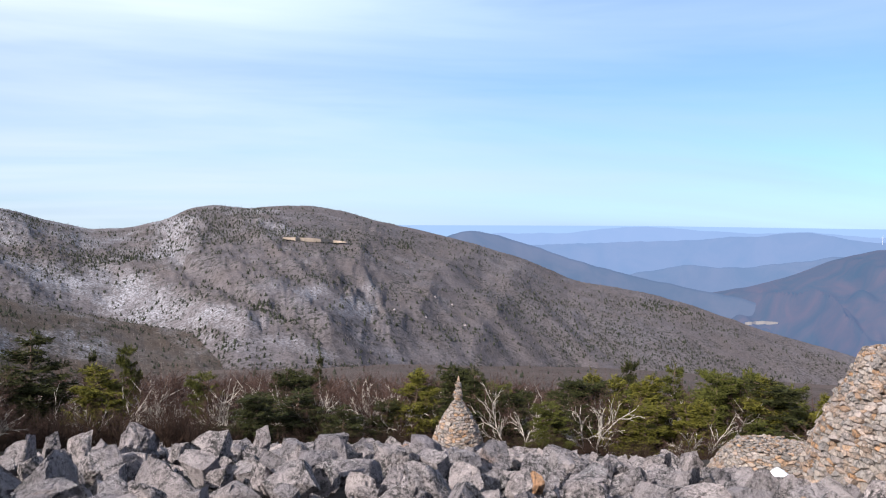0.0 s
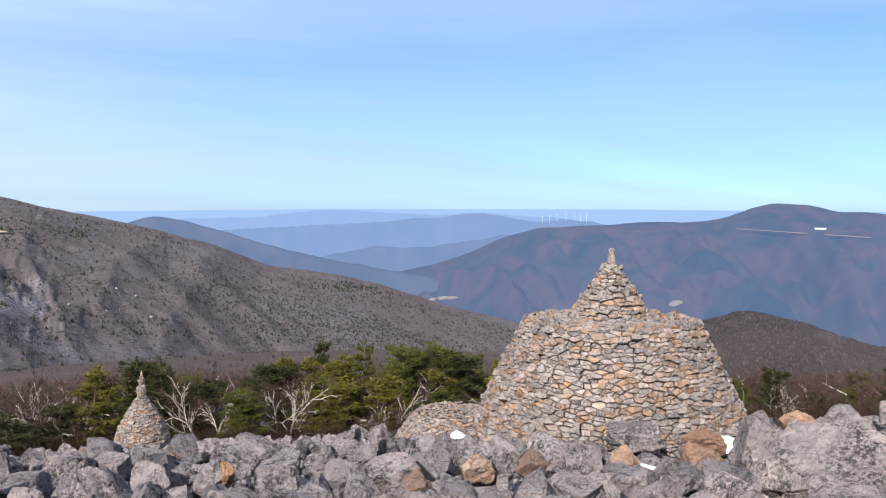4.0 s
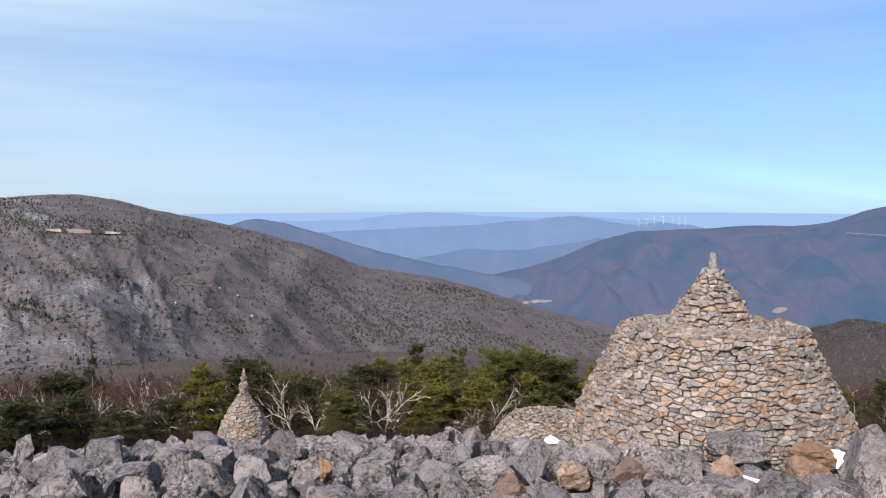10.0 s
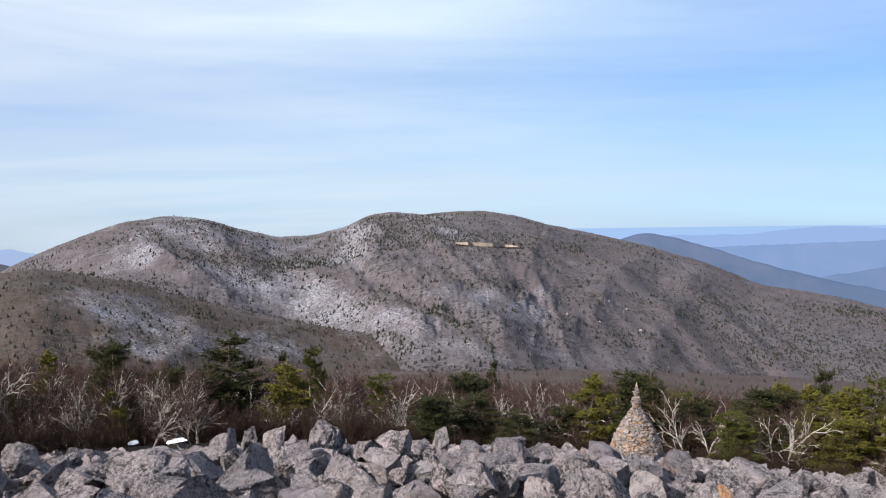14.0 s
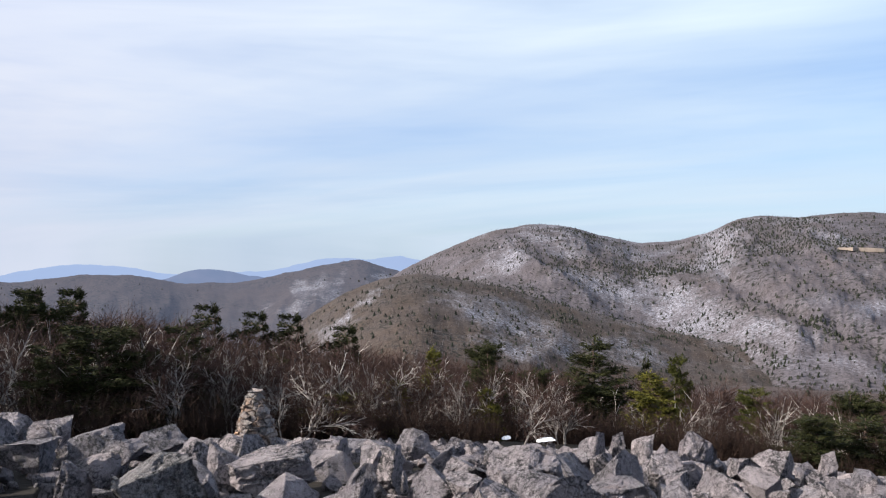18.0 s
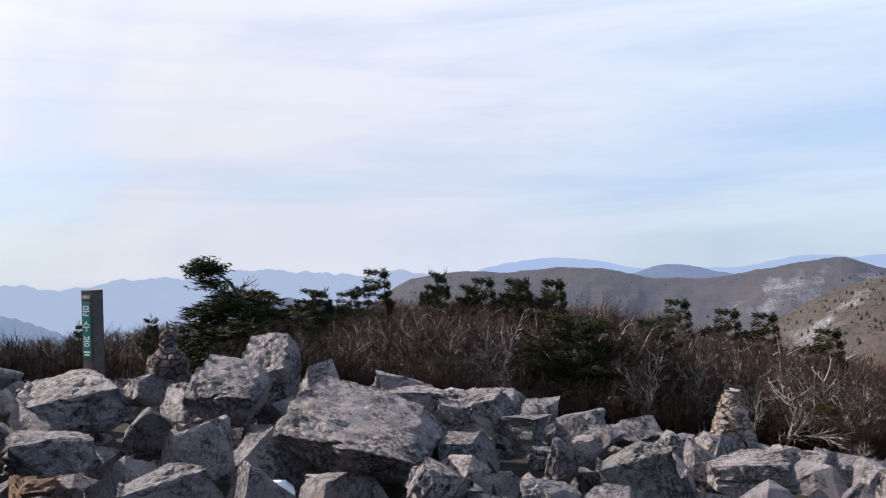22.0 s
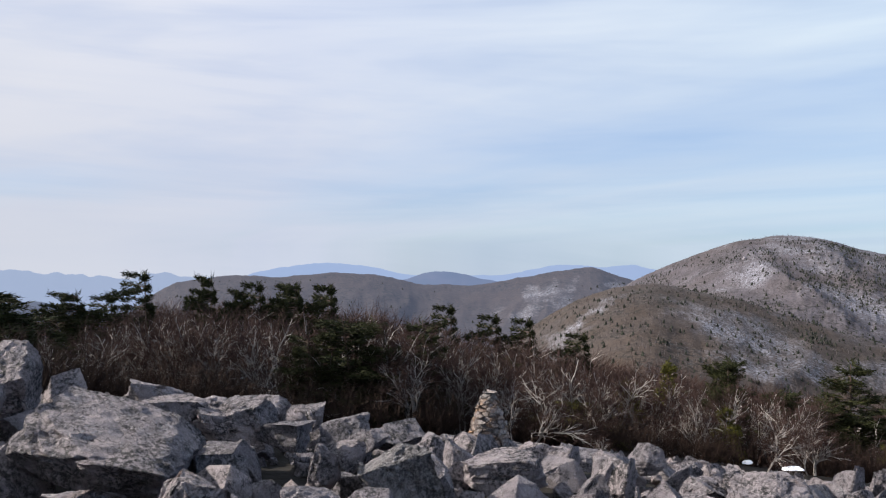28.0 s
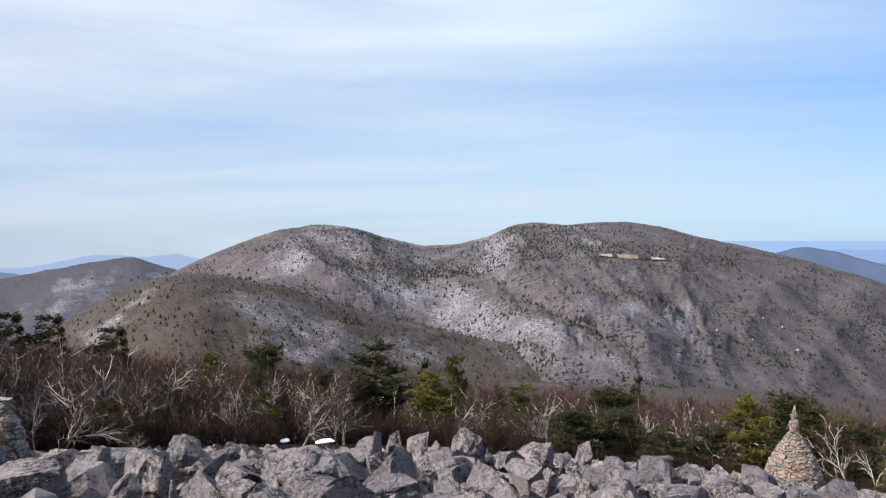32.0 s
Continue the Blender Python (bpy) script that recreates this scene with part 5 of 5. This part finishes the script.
for k, (az, el) in enumerate(((-70.8, -5.6), (-68.4, -4.9), (-66.6, -4.4), (-64.6, -3.9), (-62.9, -3.6), (-60.6, -3.9), (-59.4, -4.5), (-57.2, -4.2), (-54.0, -5.2), (-47.8, -6.0), (-45.4, -6.2), (-43.6, -7.0), (-39.4, -7.9), (-35.6, -9.0), (-32.2, -9.2), (-24.4, -9.4), (-21.8, -9.8))):
    reach_to(BIRCH, (2, 5, 3, 0, 1, 6, 4)[k % 7], az, el, 17.5 + 1.7 * (k % 3), wide=1.25)

CANOPY_A = np.array([-112, -95, -85, -75, -65, -58, -50, -45, -36, -24, -10, 10, 30, 40, 50, 60, 80])
CANOPY_E = np.array([-6, -5.6, -5.2, -4.4, -3.4, -3.0, -3.9, -4.9, -6.4, -8.3, -9.2, -9.6, -9.4, -10, -9.4, -8.6, -8])


def under_canopy(az, d, most):
    """A height for a tree that stays under the forest's top line there."""
    el = float(np.interp(az, CANOPY_A, CANOPY_E)) - abs(rng.normal(0, 0.7))
    return min(most, EYE.z + d * math.tan(radians(el)) - float(land(az, d)[0]))


# birch scrub, thickest just behind the blocks
count = 0
for _ in range(2000):
    az = rng.uniform(-76, -22) if rng.random() < 0.6 else rng.uniform(-104, 74)
    d = float(np.interp(az, edge_a, edge_d)) + 2.5 + rng.uniform(0, 1) ** 1.4 * 30
    tall = under_canopy(az, d, rng.uniform(2.6, 4.6))
    if count >= 330:
        break
    if tall < 1.1:
        continue
    plant(BIRCH, int(rng.integers(7)), az, d, tall, wide=rng.uniform(0.7, 1.0))
    count += 1
count = 0
for _ in range(800):
    az = rng.uniform(4, 34) if rng.random() < 0.7 else rng.uniform(-45, 66)
    d = float(np.interp(az, edge_a, edge_d)) + 3.0 + rng.uniform(0, 22)
    tall = under_canopy(az, d, rng.uniform(2.2, 3.8))
    if tall < 1.2 or count >= 62:
        continue
    plant(PINES, int(rng.integers(6)), az, d, tall, wide=rng.uniform(0.9, 1.4))
    count += 1


# ---- woods and scrub that nobody could count ----
def bush(seed, n=48, tall=1.0):
    r = np.random.default_rng(seed)
    hp = Heap()
    for _ in range(n):
        t, lean = r.uniform(0, 6.28), abs(r.normal(0, 0.5))
        p = np.array((r.normal(0, 0.25), r.normal(0, 0.25), -0.1))
        w = np.array((math.cos(t) * lean, math.sin(t) * lean, 1.0))
        w /= np.linalg.norm(w)
        L = tall * r.uniform(0.5, 1.1)
        for k in range(2):
            sd = np.cross(w, r.normal(0, 1, 3))
            sd *= 0.011 / (np.linalg.norm(sd) + 1e-9)
            e = p + w * L * 0.55
            hp.add([p - sd, p + sd, e], [(0, 1, 2)])
            for _ in range(2):
                w2 = w + r.normal(0, 0.4, 3)
                w2 /= np.linalg.norm(w2)
                s2 = np.cross(w2, r.normal(0, 1, 3))
                s2 *= 0.007 / (np.linalg.norm(s2) + 1e-9)
                hp.add([e - s2, e + s2, e + w2 * L * 0.5], [(0, 1, 2)])
            p, w = e, w + r.normal(0, 0.25, 3)
            w /= np.linalg.norm(w)
    return np.concatenate(hp.v), np.concatenate(hp.f)


BUSH = [bush(600 + i) for i in range(6)]
brush = Heap()
for _ in range(2300):
    az = rng.uniform(-112, 80)
    d = float(np.interp(az, edge_a, edge_d)) + 0.6 + rng.uniform(0, 1) ** 1.5 * 20
    if -84 < az < -77 and d < 19:
        continue
    V, F = BUSH[int(rng.integers(6))]
    t, k = rng.uniform(0, 6.28), rng.uniform(0.35, 0.75) * (1.0 if az < -8 else 0.62)
    R = np.array(((math.cos(t), -math.sin(t), 0), (math.sin(t), math.cos(t), 0), (0, 0, 1))) * k
    brush.add(V @ R.T + np.array(spot(az, d, float(land(az, d)[0]))), F)
tagged(new("brush", brush.mesh("brush", SHRUB)), "dense reddish-brown leafless brush along the edge of the blocks", "brush", kind="stuff")


def small_tree(seed, n=44, fine=1.0, thick=1.0):
    """A bare tree seen from a few hundred metres: a stem and a fan of limbs."""
    r = np.random.default_rng(seed)
    V, F = [], []

    def blade(a, b, w):
        sd = np.cross(b - a, r.normal(0, 1, 3))
        sd *= w / (np.linalg.norm(sd) + 1e-9)
        i = len(V)
        V.extend([a - sd, a + sd, b])
        F.append((i, i + 1, i + 2))

    top = np.array((r.normal(0, 0.08), r.normal(0, 0.08), 0.9))
    blade(np.zeros(3), top, 0.011 * max(fine, 0.8) * thick)
    for _ in range(n):
        a = top * r.uniform(0.3, 0.95)
        w = np.array((r.normal(0, 0.7), r.normal(0, 0.7), r.uniform(0.2, 1)))
        blade(a, a + w / np.linalg.norm(w) * r.uniform(0.2, 0.42) * (0.5 + 0.5 * fine), 0.008 * fine * thick)
    return np.array(V), np.array(F)


SMALL = [small_tree(700 + i) for i in range(8)]
DISTANT = [small_tree(740 + i, 7, 1.0, 5.0) for i in range(8)]
SLIM = [small_tree(720 + i, 110, 0.4) for i in range(8)]


def strew(heap, shapes, P, size, stretch=None):
    """Copies of shapes at the places P, turned by chance, size metres high."""
    for p, k in zip(P, size):
        V, F = shapes[int(rng.integers(len(shapes)))]
        t = rng.uniform(0, 6.28)
        c, s = math.cos(t) * k, math.sin(t) * k
        heap.add(np.stack([V[:, 0] * c - V[:, 1] * s, V[:, 0] * s + V[:, 1] * c, V[:, 2] * k], 1) + p, F)


woods = Heap()
for _ in range(2300):
    az = rng.uniform(-104, -22) if rng.random() < 0.6 else rng.uniform(-24, 68)
    d = float(np.interp(az, edge_a, edge_d)) + (13 if az < -22 else 12) + rng.uniform(0, 36)
    k = under_canopy(az, d, 5.0)
    if k > 1.0:
        strew(woods, SLIM, [np.array(spot(az, d, float(land(az, d)[0]) - 0.2))], [k])
n = 23000
wa = rng.uniform(-66, 68, n)
wd = np.where(rng.random(n) < 0.5, rng.uniform(55, 160, n), np.exp(rng.uniform(math.log(110), math.log(1500), n)))
wa[:9000] = rng.uniform(-8, 42, 9000)
P = polar(wa, wd, land(wa, wd) - 0.3)
strew(woods, SMALL, P[:7000], rng.uniform(2.6, 4.2, 7000) * np.clip(wd[:7000] / 250, 0.8, 1.6))
greys = Heap()
strew(greys, [(V[:75], F[:25]) for V, F in SMALL], P[7000:], rng.uniform(2.6, 4.2, n - 7000) * np.clip(wd[7000:] / 250, 0.8, 1.6))
pale = Heap()
pa, pd = rng.uniform(-60, 66, 1500), rng.uniform(34, 130, 1500)
pa[:800] = rng.uniform(-22, 38, 800)
strew(pale, [(V[:36], F[:12]) for V, F in SMALL], polar(pa, pd, land(pa, pd) - 0.3), rng.uniform(2.2, 3.6, 1500))
for _ in range(380):
    az = rng.uniform(-96, -24) if rng.random() < 0.62 else rng.uniform(-24, 66)
    dd = float(np.interp(az, edge_a, edge_d)) + 4 + rng.uniform(0, 26)
    k = under_canopy(az, dd, 4.4)
    if k > 1.2:
        strew(pale, [(V[:30] * np.array((0.8, 0.8, 1)), F[:10]) for V, F in SLIM], [np.array(spot(az, dd, float(land(az, dd)[0]) - 0.2))], [k])
tagged(new("pale_woods", pale.mesh("pale_woods", BARK)), "pale bare birch stems scattered through the brown woodland", "woodland", kind="stuff")
tagged(new("woods", woods.mesh("woods", TWIG)), "bare brown winter woodland on the slope below the summit", "woodland", kind="stuff")


def far_conifer(seed):
    r = np.random.default_rng(seed)
    V, F = [], []
    for k in range(3):
        z0, z1, w = 0.05 + 0.26 * k, 0.52 + 0.25 * k, 0.46 - 0.11 * k
        i = len(V)
        for j in range(5):
            t = 6.283 * j / 5 + r.uniform(-0.3, 0.3)
            q = w * r.uniform(0.7, 1.25)
            V.append((math.cos(t) * q, math.sin(t) * q, z0 + r.uniform(-0.05, 0.05)))
        V.append((r.normal(0, 0.03), r.normal(0, 0.03), z1))
        F += [(i + j, i + (j + 1) % 5, i + 5) for j in range(5)]
    return np.array(V), np.array(F)


FAR = [far_conifer(800 + i) for i in range(8)]


def on_ridge(g, n, keep, seed, top=0.0):
    """Places on a range, strewn thicker where the pattern is high and in the fir woods."""
    r = np.random.default_rng(seed)
    i, j = r.uniform(0.16 + top, 0.95, n) * (len(g["s"]) - 2), r.uniform(0.02, 0.98, n) * (len(g["az"]) - 2)
    a, b = i.astype(int), j.astype(int)
    u, v = i - a, j - b
    out = []
    for key in ("A", "D", "Z", "wooded"):
        q = g[key]
        out.append((1 - u) * ((1 - v) * q[a, b] + v * q[a, b + 1]) + u * ((1 - v) * q[a + 1, b] + v * q[a + 1, b + 1]))
    P = polar(out[0], out[1], out[2])
    w = waves(P[:, 0] * 0.006, P[:, 1] * 0.006 + P[:, 2] * 0.01, seed, 4, 0.7)
    return P[r.random(n) < np.clip(0.22 + 0.55 * (w - keep) + 0.75 * out[3], 0.02, 0.95)]


firs = Heap()
for g, n, keep, sd, lo, hi in ((MAIN, 66000, 0.16, 1, 2.6, 5.8), (FOOT, 5000, 0.75, 2, 2.2, 4.5), (BROWN, 2500, 0.4, 3, 4, 8), (SPUR, 1500, 0.4, 4, 3, 6)):
    P = on_ridge(g, n, keep, sd, 0.03)
    strew(firs, FAR, P - np.array((0, 0, 1.0)), rng.uniform(lo, hi, len(P)))
    if g is MAIN or g is FOOT:
        P = on_ridge(g, 90000, 1.35, sd + 20, 0.03)
        strew(firs, FAR, P - np.array((0, 0, 1.0)), rng.uniform(lo, hi, len(P)) * 1.35)
belt = rng.uniform(-30, -6, 700)
bd = 1250 + rng.normal(0, 1, 700) * 22
ba = np.interp(belt, FOOT["az"], FOOT["Z"].max(0))
strew(firs, FAR, polar(belt, bd, ba - 4.5 - np.abs(bd - 1250) * 0.15), rng.uniform(4, 8, 700))
n = 1300
wa, wd = rng.uniform(-66, 66, n), np.exp(rng.uniform(math.log(60), math.log(1500), n))
strew(firs, FAR, polar(wa, wd, land(wa, wd) - 0.3), rng.uniform(2.5, 5, n) * np.clip(wd / 250, 0.8, 1.6))
tagged(new("firs", firs.mesh("firs", FAR_NEEDLE)), "dark conifers dotted over the wintry mountain slopes", "conifers", kind="stuff")
for g, n, sd in ((MAIN, 42000, 5), (FOOT, 11000, 6), (BROWN, 5000, 7), (SPUR, 8000, 8)):
    P = on_ridge(g, n, -9, sd)
    strew(greys, DISTANT, P - np.array((0, 0, 0.5)), rng.uniform(3, 6, len(P)) * (0.7 if g is SPUR else 1.0))
tagged(new("far_woods", greys.mesh("far_woods", FAR_TWIG)), "bare grey-brown trees covering the mountain slopes", "woodland", kind="stuff")

# ---- summit post with its sign ----
def box(name, size, mat, bevel=0.0):
    bm = bmesh.new()
    bmesh.ops.create_cube(bm, size=1)
    for v in bm.verts:
        v.co = Vector(v.co) * Vector(size)
    if bevel:
        bmesh.ops.bevel(bm, geom=bm.edges[:], offset=bevel, segments=2, affect="EDGES")
    me = bpy.data.meshes.new(name)
    bm.to_mesh(me)
    bm.free()
    me.materials.append(mat)
    return me


def lettering(text, size, mat):
    c = bpy.data.curves.new("lettering", "FONT")
    c.body, c.size, c.extrude, c.align_x, c.align_y = text, size, 0.002, "CENTER", "CENTER"
    ob = bpy.data.objects.new("lettering", c)
    scene.collection.objects.link(ob)
    me = bpy.data.meshes.new_from_object(ob.evaluated_get(bpy.context.evaluated_depsgraph_get()))
    bpy.data.objects.remove(ob)
    me.materials.append(mat)
    return me


POST_D = 10.0
post = new("summit_post")
foot = seen(-84.6, -9.9, POST_D)
post_top = seen(-84.3, -3.15, POST_D).z
tall = post_top - foot.z + 0.5
post.matrix_basis = Matrix.Translation((foot.x, foot.y, post_top - tall)) @ pose(0, 0, 0, 0, 0, 84.3 - 47) @ pose(0, 0, 0, 0, -0.8, 0)
part("shaft", box("shaft", (0.165, 0.165, tall), POSTWOOD, 0.008), post, "dark weathered square timber", pose(0, 0, tall / 2))
part("cap", box("cap", (0.167, 0.167, 0.02), POSTWOOD, 0.006), post, "", pose(0, 0, tall + 0.004))
plate = part("plate", box("plate", (0.13, 0.008, 0.62), SIGNGREEN, 0.002), post, "green enamel name plate", pose(0, -0.087, tall - 0.42))
for k, glyph in enumerate("문수봉"):
    part("lettering", lettering(glyph, 0.13, WHITE), plate, "white painted letter", pose(0, -0.006, 0.20 - 0.17 * k, 90, 0, 0))
for k in range(2):
    part("caption_bar", box("caption_bar", (0.09 - 0.02 * k, 0.003, 0.018), WHITE), plate, "", pose(0, -0.006, -0.25 - 0.03 * k))
part("emblem_panel", box("emblem_panel", (0.11, 0.008, 0.035), BARK, 0.002), post, "worn pale emblem strip", pose(0, -0.087, tall - 0.06))
tagged(post, "dark square summit post with a green name plate among boulders", "sign post")


# ---- leftover snow ----
def snow_patch(az, el, d, w, l, thick=0.12, seed=0):
    r = np.random.default_rng(seed)
    V, F = boulder_points(950 + seed, 3, 1.5)
    V = V * np.array((w / 2, l / 2, thick)) * (1 + 0.1 * r.normal(0, 1, (1, 3)))
    p = seen(az, el, d)
    p.z = min(p.z, float(land(az, d)[0]) + 0.12)
    ob = new("snow_patch", mesh_from("snow_patch", V, F, SNOW, True))
    ob.matrix_basis = Matrix.Translation(p) @ pose(0, 0, 0, 0, 0, -az) @ pose(0, 0, 0, r.uniform(-3, 3), r.uniform(-5, 5), 0)
    return tagged(ob, "small patch of old white snow melting between boulders", "snow", "leftover snow")


snow_patch(28.9, -15.3, 14.6, 0.42, 0.6, 0.05, 1)
snow_patch(46.5, -14.0, 12.4, 0.40, 0.5, 0.15, 2)
snow_patch(-22.9, -13.7, 18.2, 0.38, 0.7, 0.03, 3)
snow_patch(-73.2, -15.9, 6.9, 0.32, 0.5, 0.07, 4)
snow_patch(-73.6, -14.6, 7.6, 0.25, 0.3, 0.05, 5)
snow_patch(-9.0, -15.1, 17.5, 0.32, 0.5, 0.04, 6)
snow_patch(-25.6, -13.3, 19.5, 0.25, 0.4, 0.03, 7)
snow_patch(41.5, -16.9, 10.4, 0.45, 0.5, 0.06, 8)


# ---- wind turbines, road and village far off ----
# white paint with a pale glow mixed in for the haze before it
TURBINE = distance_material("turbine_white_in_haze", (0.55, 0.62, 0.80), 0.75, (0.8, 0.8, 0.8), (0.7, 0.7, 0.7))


def wind_turbine(az, el, d, turn_):
    thing = new("wind_turbine")
    thing.matrix_basis = Matrix.Translation(seen(az, el, d)) @ pose(0, 0, 0, 0, 0, -az)
    hp = Heap()
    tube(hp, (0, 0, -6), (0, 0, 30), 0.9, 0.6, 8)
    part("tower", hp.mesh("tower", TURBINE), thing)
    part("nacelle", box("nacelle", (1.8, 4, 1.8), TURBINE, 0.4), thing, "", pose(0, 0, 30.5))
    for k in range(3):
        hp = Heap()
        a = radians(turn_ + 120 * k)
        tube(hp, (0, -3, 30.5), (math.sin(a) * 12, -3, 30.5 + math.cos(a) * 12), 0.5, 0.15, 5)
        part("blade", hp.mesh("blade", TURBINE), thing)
    return tagged(thing, "white three-bladed wind turbine on a hazy ridge", "wind turbine", "ridge turbines")


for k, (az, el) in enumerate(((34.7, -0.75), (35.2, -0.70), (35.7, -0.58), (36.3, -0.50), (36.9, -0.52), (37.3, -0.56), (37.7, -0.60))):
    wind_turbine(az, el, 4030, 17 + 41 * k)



# ---- marks on the far slopes ----
def on_slope(g, az, el):
    """The place on a range that shows at that heading and height angle."""
    j = int(np.argmin(np.abs(g["az"] - az)))
    angle = np.degrees(np.arctan2(g["Z"][:, j] - EYE.z, g["D"][:, j]))
    i = int(np.argmax(angle)) + 1
    while i < len(angle) - 1 and angle[i] > el:
        i += 1
    f = float(np.clip((angle[i - 1] - el) / (angle[i - 1] - angle[i] + 1e-9), 0, 1))
    d, z = ((1 - f) * g[k][i - 1, j] + f * g[k][i, j] for k in ("D", "Z"))
    return np.array(spot(az, float(d), float(z)))


def scar(name, g, ends, wide, mat, label, category, seed=0, rise=(6.0, 14.0)):
    """A pale strip laid on a slope from one (heading, angle) to another."""
    r = np.random.default_rng(seed)
    n = 16
    V = []
    for k in range(n):
        f = k / (n - 1)
        p = on_slope(g, ends[0] + (ends[2] - ends[0]) * f, ends[1] + (ends[3] - ends[1]) * f)
        toward = -p / np.linalg.norm(p)
        w = wide * (0.25 + 0.75 * math.sin(math.pi * min(1, f * 0.9 + 0.08))) * r.uniform(0.85, 1.1)
        across = np.array((0, 0, 1.0)) if abs(ends[2] - ends[0]) > abs(ends[3] - ends[1]) else np.array((toward[1], -toward[0], 0))
        for sgn in (-0.5, 0.5):
            for lift in rise:
                V.append(p + toward * lift + across * w * sgn)
    F = []
    for k in range(n - 1):
        a, b = 4 * k, 4 * k + 4
        F += [(a + 1, b + 1, b + 3, a + 3), (a, b, b + 1, a + 1), (a + 2, a + 3, b + 3, b + 2), (a, a + 2, b + 2, b)]
    return tagged(new(name, mesh_from(name, V, F, mat)), label, category, kind="structure")


EARTH = simple("bare_earth", (0.30, 0.25, 0.215), (0.20, 0.16, 0.135), 0.1)
# far fields, road and apartment blocks: part of their colour is haze painted as glow
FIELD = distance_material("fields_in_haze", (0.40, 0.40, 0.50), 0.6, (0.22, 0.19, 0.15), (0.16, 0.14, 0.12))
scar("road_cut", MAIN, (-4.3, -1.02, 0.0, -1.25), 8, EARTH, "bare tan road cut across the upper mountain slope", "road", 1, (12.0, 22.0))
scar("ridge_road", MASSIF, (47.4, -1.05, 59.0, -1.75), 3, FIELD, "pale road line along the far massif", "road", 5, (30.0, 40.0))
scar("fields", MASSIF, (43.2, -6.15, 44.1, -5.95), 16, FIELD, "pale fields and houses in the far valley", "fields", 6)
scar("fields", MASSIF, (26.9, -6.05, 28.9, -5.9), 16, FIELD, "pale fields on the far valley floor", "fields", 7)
# roofs are no lamps: their glow stands for sunlit haze
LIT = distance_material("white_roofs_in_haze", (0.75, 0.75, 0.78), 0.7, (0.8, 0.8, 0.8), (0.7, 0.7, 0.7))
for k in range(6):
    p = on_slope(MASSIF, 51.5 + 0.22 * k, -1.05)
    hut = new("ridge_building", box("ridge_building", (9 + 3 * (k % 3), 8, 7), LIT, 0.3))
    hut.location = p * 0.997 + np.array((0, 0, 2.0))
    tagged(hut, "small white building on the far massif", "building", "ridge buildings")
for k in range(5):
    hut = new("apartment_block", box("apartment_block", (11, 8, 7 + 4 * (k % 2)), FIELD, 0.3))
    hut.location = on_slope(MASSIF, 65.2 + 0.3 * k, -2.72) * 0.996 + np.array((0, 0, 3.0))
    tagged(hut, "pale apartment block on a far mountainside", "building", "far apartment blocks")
for k, (az, el, w) in enumerate(((-25.8, -0.75, 16), (-26.3, -1.0, 12), (8.3, -6.9, 9), (6.2, -5.0, 10), (5.6, -6.4, 8), (3.4, -5.9, 8), (-25.3, -1.2, 9), (7.4, -5.5, 7))):
    V, F = LOW[k]
    rock = new("outcrop", mesh_from("outcrop", V * np.array((w * 0.32, w * 0.32, w * 0.4)), F, ROCK))
    rock.location = on_slope(MAIN, az, el)
    tagged(rock, "pale rock outcrop standing out of the mountain forest", "rock outcrop", "mountain outcrops")
